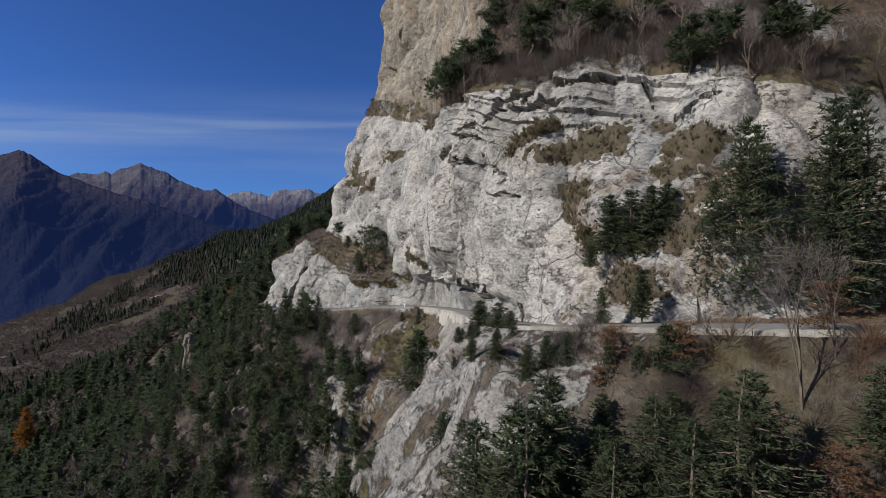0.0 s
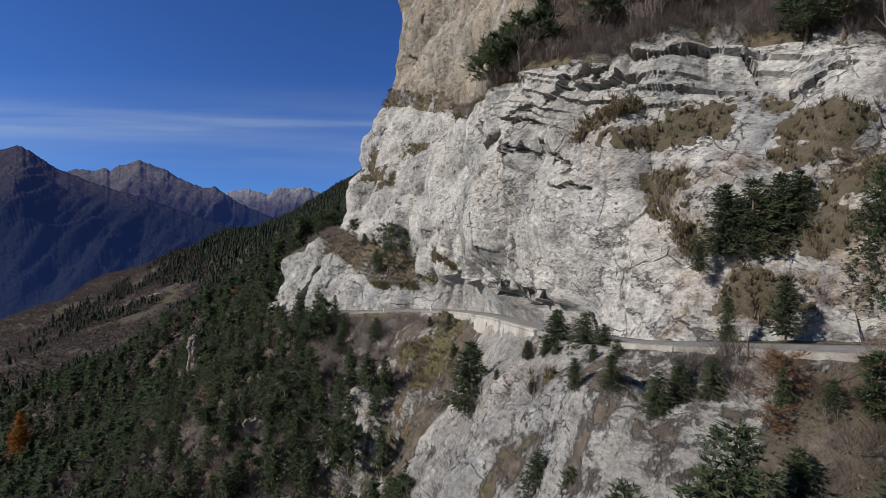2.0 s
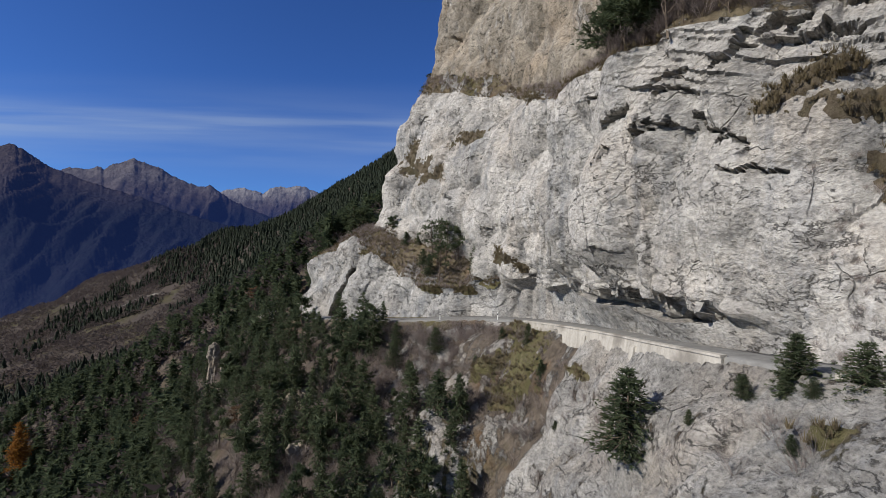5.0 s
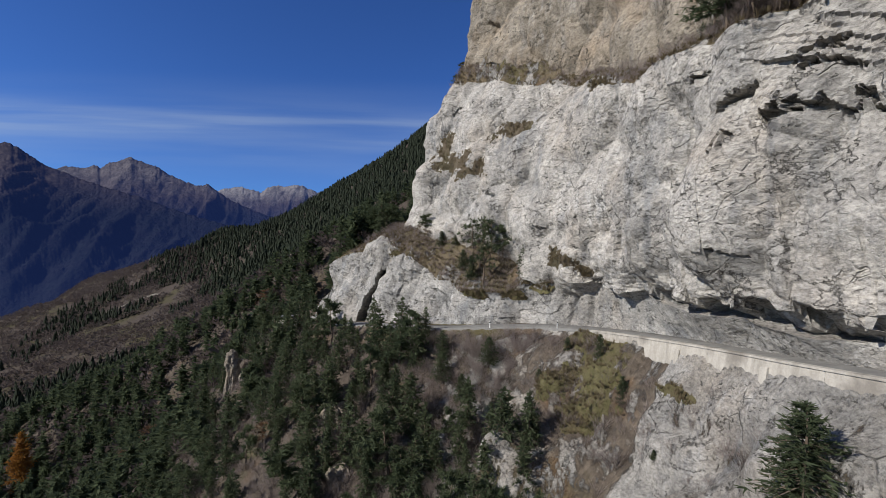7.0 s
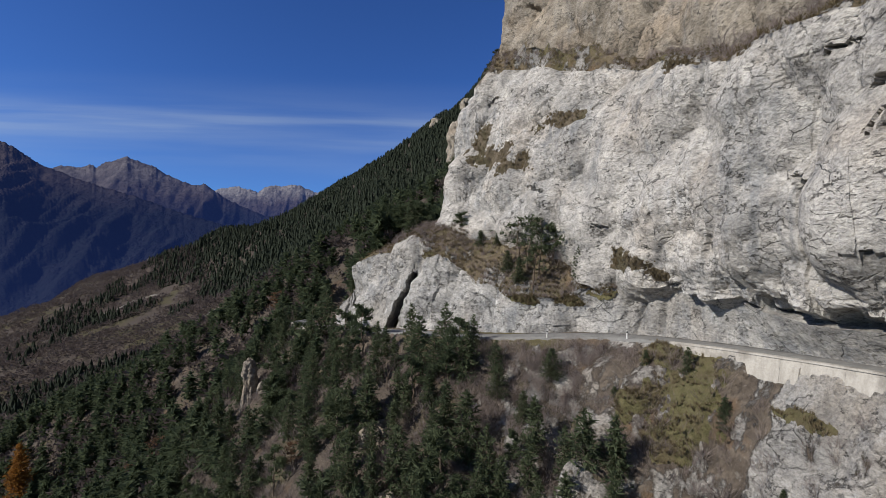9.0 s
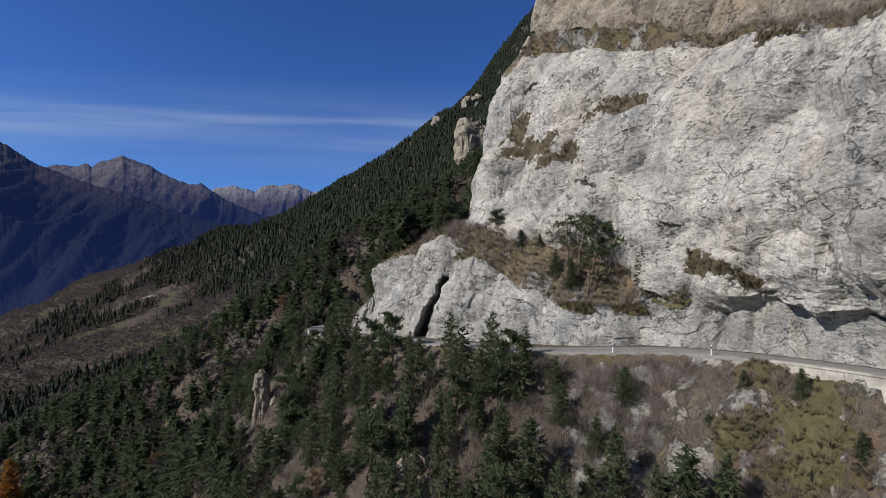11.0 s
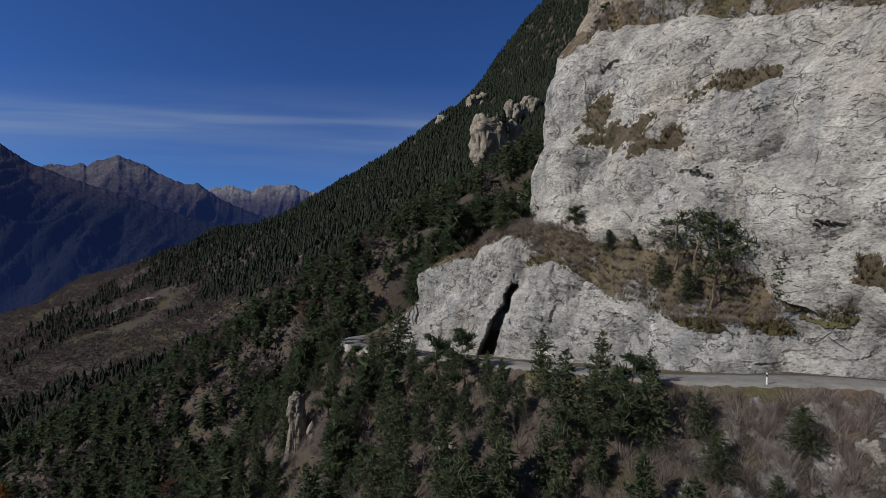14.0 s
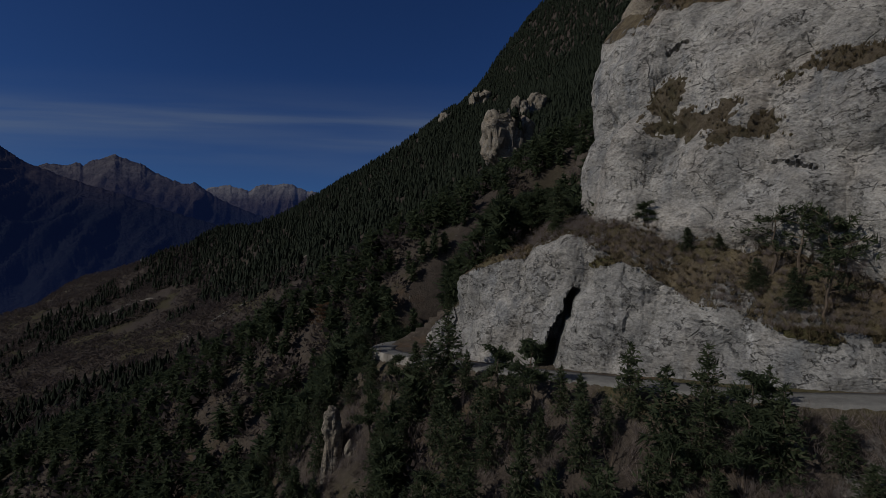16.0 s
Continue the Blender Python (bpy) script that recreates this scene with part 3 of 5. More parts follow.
def rock_relief(p, strong, strata):
    """Outward relief of a rock face at places p: bulges, blocks with sharp creases and dipping beds."""
    q = p
    bent = p + np.stack([fbm(p, 3.0, 2, shift=s) for s in (0.0, 7.0, 19.0)], 1) * 0.5
    flow = bent * (1.0, 1.0, 0.62) + np.stack([np.zeros(len(p)), p[:, 2] * 0.30, p[:, 1] * -0.20 + p[:, 0] * 0.15], 1)
    broken = 0.30 + 0.85 * step(fbm(q, 8.0, 2, shift=4.0), -0.15, 0.55)
    r = fbm(q, 11.0, 3) * 0.9 + facets(flow, 5.0, 0.33) * 0.62 + broken * (facets(flow * (1, 1, 1.5), 1.9, 0.6, 9) * 0.25 + facets(flow * (1, 1, 1.7), 0.9, 0.6, 3) * 0.20) + fbm(q, 0.9, 3, 0.6) * 0.07
    dip = q[:, 2] - 0.15 * q[:, 1] + 0.13 * q[:, 0] + fbm(q, 14.0, 2) * 1.6
    for thick, out, seed in ((1.25, 0.95, 3.1), (0.52, 0.42, 8.7)):
        t = dip / thick + 0.35 * value_noise(q / 2.3 + seed)
        bed = np.floor(t)
        some = value_noise(np.stack([bed * 3.7 + seed, q[:, 1] / 5.0, q[:, 0] / 5.0], 1))
        r = r * 1.0 + (strata + 0.05) * out * step(some, -0.1, 0.5) * (1 - (t - bed)) ** 1.4
    return r * strong


# dark slits under ledges: place, half length, half height, slant
SLITS = [(1.1, 62.2, 14.7, 1.6, 0.35, -0.1), (1.9, 58.7, 11.4, 1.7, 0.45, -0.5), (2.0, 55.4, 9.3, 1.6, 0.55, 0.05), (2.8, 53.4, 9.7, 2.1, 0.42, 0.4), (0.6, 58.7, 8.4, 0.9, 0.25, 0.1),
         (2.0, 66.7, 5.7, 1.0, 0.28, 0.3), (1.1, 59.3, -0.1, 1.7, 0.22, 0.1), (3.3, 52.6, 12.1, 1.9, 0.32, -0.1), (5.0, 51.0, 9.1, 1.6, 0.34, 0.5), (2.9, 52.9, 13.4, 1.6, 0.30, -0.3)]
SLITS += [(6.5, 48.3, 5.5, 2.2, 0.32, 0.3), (5.5, 49.6, 7.6, 1.3, 0.30, 0.3), (13.2, 44.5, 15.7, 2.8, 0.40, 0.0), (7.0, 47.4, 15.0, 2.5, 0.34, -0.25), (5.4, 48.8, 14.0, 1.8, 0.30, -0.3),
          (20.2, 38.3, 11.2, 1.7, 0.32, -0.2), (17.2, 41.5, 14.4, 0.8, 0.40, 2.0), (-12.7, 100.9, 9.2, 2.4, 0.22, 0.3), (-20.0, 112.0, 26.4, 1.6, 0.30, 0.0), (-6.4, 90.0, 3.0, 1.3, 0.22, 0.2), (9.2, 44.8, 14.0, 2.2, 0.32, 0.05)]


def build_cliff():
    grid = loft([S_ROOF, S_FOOT, S_EDGE], [8, 122])
    n = sheet_normals(grid)
    out_dir = -np.concatenate([S_IN, np.zeros((NS, 1))], 1)[:, None, :]
    if (n * out_dir).sum(2).mean() < 0:
        n = -n
    p = grid.reshape(-1, 3)
    idx = np.repeat(S_INDEX, grid.shape[1])
    strata = (0.08 + 0.75 * step(idx, 2.5, 5) * (1 - step(idx, 7.0, 9.0))) * (0.05 + 1.0 * step(p[:, 2] + 2 * fbm(p, 9.0, 2), 8, 13))
    r = rock_relief(p, 0.95, strata)
    flute = step(idx, 5.5, 7.0) * (1 - step(idx, 11.0, 12.5)) * step(fbm(p, 9.0, 2, shift=31.0), -0.3, 0.3)
    r += flute * (ridged(p * (1, 1, 0.10), 1.6, 3, 0.5, 5.0) - 0.5) * 0.55
    high = np.clip((np.tile(np.arange(grid.shape[1]), NS) - 8) / (grid.shape[1] - 9), 0, 1)
    r += 1.9 * (1 - high ** 5) * (0.5 + 0.5 * step(high, 0.0, 0.25)) * step(idx, 7.0, 9.0) * (1 - step(idx, 14.2, 15.8))
    lip = np.tile(np.concatenate([np.ones(9), np.linspace(1, 0, 14), np.zeros(grid.shape[1] - 23)]), NS) * step(idx, 6.5, 7.5) * (1 - step(idx, 11.5, 13))
    r = r * (1 - 0.6 * lip) + lip * (facets(p * (1, 1, 1.4), 1.6, 0.5, 12) * 0.6 + facets(p * (1, 1, 2.0), 0.7, 0.6, 5) * 0.5)
    for x, y, z, long, tall, slant in SLITS:
        tall = tall * 0.72
        deep = 0.35 + 2.2 * tall
        i = np.argmin(((p - (x, y, z)) ** 2).sum(1)) // grid.shape[1]
        t = np.array([*turn_in[i], 0.0])
        u = (p - (x, y, z)) @ t
        v = p[:, 2] - z - slant * u + 0.60 * fbm(p, 1.5, 4, 0.7)
        half = tall * (0.45 + 0.75 * np.clip(0.5 + value_noise(p / 1.1), 0, 1)) * np.sqrt(np.clip(1 - (u / long) ** 2, 0, 1))
        near = ((p - (x, y, z)) ** 2).sum(1) < (long * 1.8) ** 2 + 9
        within = step(long - np.abs(u), 0.0, long * 0.5)
        r -= near * deep * (1 - step(np.abs(v), half * 0.75, half + 0.02)) * (half > 0.04)
        r += near * 0.40 * deep * within * step(v, half * 0.6, half + 0.05) * (1 - step(v, half, half + 1.6))
    flat = n.reshape(-1, 3) * 0.6 + np.broadcast_to(out_dir, grid.shape).reshape(-1, 3) * 0.4
    grid = (p + flat * r[:, None]).reshape(grid.shape)
    me = make_mesh("cliff_face", grid.reshape(-1, 3), sheet_faces(*grid.shape[:2])[:, ::-1], ROCK, False, {"earth": (1 - step(idx, 4.6, 6.4)) * (1 - step(p[:, 2], 5, 11)) * 0.52})
    tagged(new("cliff_face", me), "pale grey limestone cliff overhanging the road, streaked and cracked", "cliff", kind="structure")
    return grid


FACE = build_cliff()


def build_upper():
    """The ledge on the cliff's edge, the tan tower above it and the wooded slope beside the tower."""
    edge = FACE[:, -1, :].copy()
    back = S_BASE.copy()
    grid = loft([edge, back], [14])
    p = grid.reshape(-1, 3)
    k = np.tile(np.linspace(0, 1, grid.shape[1]), NS)
    p[:, 2] += (fbm(p, 2.5, 4) * 0.35 + 0.25) * np.minimum(1, k * 4)
    me = make_mesh("grassy_ledge", p, sheet_faces(*grid.shape[:2])[:, ::-1], TURF_SOIL, True, {"rock": np.clip(0.44 - k * 0.2 + 0.4 * fbm(p, 5.0, 3), 0, 1), "meadow": np.zeros(len(p))})
    tagged(new("ground_ledge", me), "steep ledge of dry brown grass and scrub above the cliff", "ledge", kind="structure")
    ledge = p.reshape(grid.shape)
    cut = np.searchsorted(S_INDEX, 8.2)
    g2 = loft([S_BASE, S_CROWN], [80])
    n = sheet_normals(g2)
    if (n[..., 0].mean()) > 0:
        n = -n
    p = g2.reshape(-1, 3)
    idx = np.repeat(S_INDEX, g2.shape[1])
    tower = step(idx, 7.5, 9.5)
    r = rock_relief(p + 40.0, 1.0, np.full(len(p), 0.15)) * (0.2 + 0.8 * tower)
    p = p + n.reshape(-1, 3) * r[:, None]
    g2 = p.reshape(g2.shape)
    g2[:, 0, 2] -= 1.0
    a = g2[cut:]
    me = make_mesh("cliff_tower", a.reshape(-1, 3), sheet_faces(*a.shape[:2])[:, ::-1], TAN_ROCK, False)
    tagged(new("cliff_tower", me), "tall tan limestone tower standing above the grassy ledge", "cliff", kind="structure")
    b = g2[:cut + 1]
    pb = b.reshape(-1, 3)
    me = make_mesh("ground_slope", pb, sheet_faces(*b.shape[:2])[:, ::-1], SLOPE_SOIL, True, {"rock": np.clip(fbm(pb, 9, 3) - 0.2, 0, 1), "meadow": np.zeros(len(pb))})
    tagged(new("ground_slope", me), "steep wooded slope of brown leaf litter above the cliff", "hillside", kind="structure")
    return ledge, b


LEDGE, SLOPE = build_upper()

BAND_FOOT = [(16, 30, -6), (10, 35.5, -7), (8.6, 40, -7.4), (7.2, 45, -7.8), (6.3, 51, -8.4), (5.7, 57, -9), (5.3, 64, -9.6), (4.2, 71, -10), (1.7, 78.2, -10.4), (-2.2, 84.4, -10.8), (-8, 89.2, -11.3), (-14.5, 92, -11.8),
             (-20.5, 95.6, -12.4), (-27, 101.6, -13.2), (-33.5, 107.3, -14), (-41, 114.3, -15), (-47.8, 122.8, -16), (-52.2, 130, -16.8), (-52.8, 134.5, -17.2), (-50, 139, -17.5), (-41, 145.5, -18), (-20, 155, -18)]
BAND_TOP = [(17, 32, -3), (12, 38, -3), (10.6, 42, -3), (8.2, 46, -3.0), (4.9, 52, -5.7), (3.1, 58, -6.2), (2.3, 65, -6.2), (1.5, 72, -5.9), (0.2, 79.3, -4.0), (-2.4, 85.2, -4.4), (-7.9, 90.0, -5.2), (-13.6, 93.0, -6.4),
            (-19.4, 96.9, -6.2), (-26.2, 104.0, -2.4), (-32.6, 110.3, 1.6), (-39.8, 117.3, -0.6), (-45, 126, -5.5), (-48.4, 131.5, -10), (-48.5, 134.5, -10.5), (-46, 137.5, -9.5), (-38, 142.5, -6), (-18, 150, 0)]
BAND_BACK = [(22, 36, -2), (16, 42, -2), (14, 45, -2), (12.5, 49, -3), (12, 54, -5.6), (11, 60, -6.0), (10, 67, -6.0), (8, 74, -5.2), (3.5, 83, -2.5), (-1, 88.5, -1.5), (-5.5, 94, -0.2), (-11, 99, 1.6),
             (-17, 105, 3.0), (-23, 110.5, 4.2), (-29, 116.5, 4.6), (-33, 124, 3.5), (-37, 131, 0), (-41, 134.5, -5), (-41, 136.5, -5), (-39, 139, -4), (-32, 146, 0), (-12, 158, 4)]


def build_band():
    f, t, b = lines(BAND_FOOT, BAND_TOP, BAND_BACK)
    t[:, 2] += fbm(t, 5.0, 4, 0.6) * (0.7 - 0.4 * step(t[:, 1], 46, 50) * (1 - step(t[:, 1], 76, 80)))
    grid = loft([f, t], [34])
    n = sheet_normals(grid)
    if n[..., 0].mean() > 0:
        n = -n
    p = grid.reshape(-1, 3)
    run = np.repeat(np.linspace(0, len(BAND_FOOT) - 1, NS), grid.shape[1])
    r = rock_relief(p + (17.0 * step(run, 8, 10))[:, None], 0.75, np.full(len(p), 0.25))
    k = np.tile(np.linspace(0, 1, grid.shape[1]), NS)
    p = p + n.reshape(-1, 3) * (r * (0.35 + 0.65 * step(k, 0.05, 0.3)) * (0.30 + 0.70 * step(run, 8.2, 10) + 0.45 * step(run, 11.5, 13)))[:, None]
    # the tall dark cleft near the spur's tip
    away = (run - 14.2 + (k - 0.3) * 0.50) * 9.5 + 0.22 * fbm(p, 1.4, 3)
    half = 1.25 - 1.15 * k
    hole = (1 - step(np.abs(away), half * 0.7, half)) * (1 - step(k + 0.06 * value_noise(p), 0.55, 0.66))
    p = p + np.array([0.25, 0.97, 0]) * (hole * 6.0)[:, None]
    g = p.reshape(grid.shape)
    me = make_mesh("cliff_band", p, sheet_faces(*grid.shape[:2])[:, ::-1], GREY_ROCK, False)
    tagged(new("cliff_band", me), "lower grey limestone wall beside the road, ending in a spur", "cliff", kind="structure")
    g2 = loft([g[:, -1, :], b], [12])
    q = g2.reshape(-1, 3)
    kk = np.tile(np.linspace(0, 1, g2.shape[1]), NS)
    q[:, 2] += (fbm(q, 3.0, 4) * 0.5 + 0.2) * np.minimum(1, kk * 4)
    me = make_mesh("ground_shelf", q, sheet_faces(*g2.shape[:2])[:, ::-1], TURF_SOIL, True, {"rock": np.clip(0.45 - kk * 0.5 + fbm(q, 4, 3) * 0.35 + 1.2 * (1 - step(np.repeat(np.linspace(0, len(BAND_FOOT) - 1, NS), g2.shape[1]), 8.0, 9.2)), 0, 1), "meadow": np.zeros(len(q))})
    tagged(new("ground_shelf", me), "sloping shelf of dry grass and scrub between two rock walls", "ledge", kind="structure")
    return g, g2


BAND, SHELF = build_band()


# ---- the far ranges ----
def build_range(name, reach, bearing, height, seed, deep=0.30, jag=0.10):
    """A ridge whose crest stands at the given heights (in parts of its distance) along the bearings."""
    n, m = 620, 61
    b = np.linspace(bearing[0], bearing[-1], n)
    v = np.linspace(0, 1, m)
    gb, gv = np.meshgrid(b, v, indexing="ij")
    crest = np.interp(gb, bearing, height) * reach
    d = reach * (1 - deep + deep * np.minimum(gv, 0.8) / 0.8 + np.maximum(gv - 0.8, 0) * 0.6)
    rise = np.where(gv < 0.8, (np.minimum(gv, 0.8) / 0.8) ** 0.85, 1 - (gv - 0.8) * 2.5)
    p = np.stack([(gb * d).ravel(), d.ravel(), np.zeros(gb.size)], 1)
    foot = -0.16 * reach
    z = (foot + (crest - foot) * rise).ravel()
    q = p.copy()
    q[:, 0] += seed * 977
    below = np.clip(np.abs(0.8 - gv.ravel()) / 0.40, 0, 1)
    gully = (0.40 - ridged(q * (1.0, 0.35, 1), reach * 0.085, 6, 0.52)) * reach * jag
    z += gully * below * 1.4 * (rise.ravel() ** 0.5)
    spurs = (0.45 - ridged(q * (1.0, 0.22, 1), reach * 0.030, 4, 0.55, 6.0)) * reach * 0.020
    z += spurs * np.clip(below * 2.2, 0, 1) * rise.ravel()
    teeth = np.stack([gb.ravel() * reach, np.zeros(gb.size), np.full(gb.size, seed * 31.0)], 1)
    z += (0.5 - ridged(teeth, reach * 0.008, 3, 0.6)) * reach * 0.0045 * np.clip(1 - below * 2.5, 0, 1)
    p[:, 2] = z
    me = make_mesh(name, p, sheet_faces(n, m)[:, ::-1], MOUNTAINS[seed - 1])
    tagged(new(name, me), "distant blue alpine mountain range across the valley", "mountains", kind="structure")


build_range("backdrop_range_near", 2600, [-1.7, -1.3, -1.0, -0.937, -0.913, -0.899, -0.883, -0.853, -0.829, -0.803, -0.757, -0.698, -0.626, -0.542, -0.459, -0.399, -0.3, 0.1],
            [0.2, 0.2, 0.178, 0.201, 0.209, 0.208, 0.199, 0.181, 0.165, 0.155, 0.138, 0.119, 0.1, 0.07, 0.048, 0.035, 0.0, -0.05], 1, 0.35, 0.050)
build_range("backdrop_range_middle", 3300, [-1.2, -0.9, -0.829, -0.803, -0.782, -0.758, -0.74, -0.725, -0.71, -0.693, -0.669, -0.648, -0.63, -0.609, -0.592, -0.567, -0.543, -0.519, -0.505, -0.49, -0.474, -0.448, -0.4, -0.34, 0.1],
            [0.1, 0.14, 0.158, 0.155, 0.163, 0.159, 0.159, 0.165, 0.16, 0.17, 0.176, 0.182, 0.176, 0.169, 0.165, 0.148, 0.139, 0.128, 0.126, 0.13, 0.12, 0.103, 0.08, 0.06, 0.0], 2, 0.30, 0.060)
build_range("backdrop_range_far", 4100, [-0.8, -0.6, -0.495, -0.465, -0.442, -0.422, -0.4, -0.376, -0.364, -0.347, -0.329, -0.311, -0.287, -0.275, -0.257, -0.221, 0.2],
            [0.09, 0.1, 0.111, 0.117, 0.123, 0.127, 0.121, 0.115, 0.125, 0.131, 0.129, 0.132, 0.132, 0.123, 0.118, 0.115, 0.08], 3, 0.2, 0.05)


# ---- plants ----
def tube(verts, faces, a, b, ra, rb, sides=5):
    """One tapered limb from a to b."""
    a, b = np.array(a, float), np.array(b, float)
    w = b - a
    w /= max(np.linalg.norm(w), 1e-6)
    u = np.cross(w, (0.3, 0.9, 0.2))
    u /= np.linalg.norm(u)
    v = np.cross(w, u)
    base = len(verts)
    for c, r in ((a, ra), (b, rb)):
        for i in range(sides):
            t = 2 * math.pi * i / sides
            verts.append(c + (u * math.cos(t) + v * math.sin(t)) * r)
    for i in range(sides):
        j = (i + 1) % sides
        faces.append((base + i, base + j, base + sides + j, base + sides + i))


def spray(verts, faces, c, out, size, r, fans=6, broad=1.0):
    """A twig's fan of needles: narrow blades spreading forward from it."""
    out = out / max(np.linalg.norm(out), 1e-6)
    for _ in range(fans):
        way = out + r.normal(size=3) * 0.55
        way /= max(np.linalg.norm(way), 1e-6)
        side = np.cross(way, r.normal(size=3))
        side *= broad * size * r.uniform(0.085, 0.15) / max(np.linalg.norm(side), 1e-6)
        base = len(verts)
        root = c - out * size * r.uniform(0.1, 0.5)
        verts.extend([root - side, root + side, root + way * size * r.uniform(0.9, 1.5)])
        faces.append((base, base + 1, base + 2))


def conifer_meshes(seed, width, low, whorls, per, droop, clumps, size, fans=6, broad=1.0):
    """Trunk and crown of a conifer one metre tall."""
    r = np.random.default_rng(seed)
    tv, tf, cv, cf = [], [], [], []
    bend = r.normal(size=2) * 0.012
    spine = [np.array([bend[0] * math.sin(3 * t), bend[1] * math.sin(2.3 * t), t]) for t in np.linspace(-0.06, 0.97, 7)]
    for i in range(6):
        tube(tv, tf, spine[i], spine[i + 1], 0.013 * (1 - i / 7), 0.013 * (1 - (i + 1) / 7), 6)
    for w in range(whorls):
        t = low + (0.99 - low) * (w + r.uniform(-0.3, 0.3)) / whorls
        f = (t - low) / (1 - low)
        reach = width * (1 - f) ** 0.75 * min(1, 0.55 + f * 3.0)
        root = np.array([0, 0, t])
        n = per if f < 0.8 else max(3, per - 2)
        start = r.uniform(0, 6.3)
        for b in range(n):
            if r.random() < 0.10:
                continue
            ang = start + 6.283 * (b + r.uniform(-0.3, 0.3)) / n
            length = reach * r.uniform(0.55, 1.15) + 0.015
            way = np.array([math.cos(ang), math.sin(ang), droop * (1 - f) + 0.5 * f + r.normal() * 0.12])
            tip = root + way * length
            if f < 0.7:
                tube(tv, tf, root, tip, 0.005, 0.0015, 3)
            m = max(2, int(clumps * (length / max(width, 1e-6)) + 1.5))
            for c in range(m):
                g = 0.10 + 0.95 * (c + r.random()) / m
                at = root + (tip - root) * g + r.normal(size=3) * length * 0.10
                at[2] -= 0.05 * g * g * length
                spray(cv, cf, at, way + r.normal(size=3) * 0.5, size * r.uniform(0.7, 1.3), r, fans, broad)
    for c in range(5):
        spray(cv, cf, np.array([0, 0, 0.95 + 0.012 * c]), np.array([0, 0, 1.0]), size * 0.7, r)
    return (np.array(tv), np.array(tf)), (np.array(cv), np.array(cf))


def pine_meshes(seed, width, low, limbs, clumps, size):
    """A wind-shaped pine one metre tall: bare crooked trunk, a few limbs, flat plates of needles."""
    r = np.random.default_rng(seed)
    tv, tf, cv, cf = [], [], [], []
    spine = [np.array([0, 0, -0.06])]
    for i in range(7):
        last = spine[-1]
        spine.append(last + np.array([r.normal() * 0.022, r.normal() * 0.022, 0.146]))
    for i in range(7):
        tube(tv, tf, spine[i], spine[i + 1], 0.022 * (1 - i / 8.5), 0.022 * (1 - (i + 1) / 8.5), 6)
    for b in range(limbs):
        t = low + (0.98 - low) * (b + r.random() * 0.6) / limbs
        i = min(6, int((t + 0.06) / 0.146))
        root = spine[i] + (spine[i + 1] - spine[i]) * r.random()
        ang = r.uniform(0, 6.283)
        f = (t - low) / (1 - low)
        length = width * r.uniform(0.55, 1.1) * (1 - 0.55 * f)
        way = np.array([math.cos(ang), math.sin(ang), 0.15 + 0.5 * f + r.normal() * 0.15])
        tip = root + way * length
        tube(tv, tf, root, tip, 0.007, 0.002, 3)
        for c in range(clumps):
            g = 0.45 + 0.65 * r.random()
            at = root + (tip - root) * g + r.normal(size=3) * np.array([0.26, 0.26, 0.10]) * length
            spray(cv, cf, at, way + r.normal(size=3) * 0.8, size * r.uniform(0.7, 1.3), r)
    return (np.array(tv), np.array(tf)), (np.array(cv), np.array(cf))


def bare_meshes(seed, stems, spread, depth, stout=1.0):
    """A leafless shrub or small tree one metre tall: stems that fork into fine twigs."""
    r = np.random.default_rng(seed)
    tv, tf, fv, ff = [], [], [], []

    def grow(a, way, length, rad, left):
        b = a + way * length
        if left >= depth - 1:
            tube(tv, tf, a, b, rad, rad * 0.6, 4)
        else:
            if left:
                tube(fv, ff, a, b, rad, rad * 0.45, 3)
            else:
                side = np.cross(way, r.normal(size=3))
                side *= rad * 1.3 / max(np.linalg.norm(side), 1e-6)
                base = len(fv)
                fv.extend([a - side, a + side, b + side * 0.3, b - side * 0.3])
                ff.append((base, base + 1, base + 2, base + 3))
        if left == 0:
            return
        for _ in range(3 if left > 1 else 4):
            w = way + r.normal(size=3) * 0.42 + np.array([0, 0, 0.16])
            w /= np.linalg.norm(w)
            grow(a + (b - a) * r.uniform(0.55, 1.0), w, length * r.uniform(0.55, 0.8), rad * 0.55, left - 1)

    for s in range(stems):
        ang = 6.283 * (s + r.random()) / stems
        way = np.array([math.cos(ang) * spread, math.sin(ang) * spread, 1.0])
        way /= np.linalg.norm(way)
        grow(np.array([math.cos(ang) * 0.03, math.sin(ang) * 0.03, -0.08]), way, r.uniform(0.32, 0.45), (0.0085 if stems > 1 else 0.014) * stout, depth)
    return (np.array(tv), np.array(tf)), (np.array(fv), np.array(ff))


PROTO = {}

SHRUBS = []


def species(key, meshes, names, mats, name, label, category, group):
    parts = [(n, make_mesh(n, v, f, m, False)) for n, (v, f), m in zip(names, meshes, mats)]
    PROTO[key] = (parts, name, label, category, group)


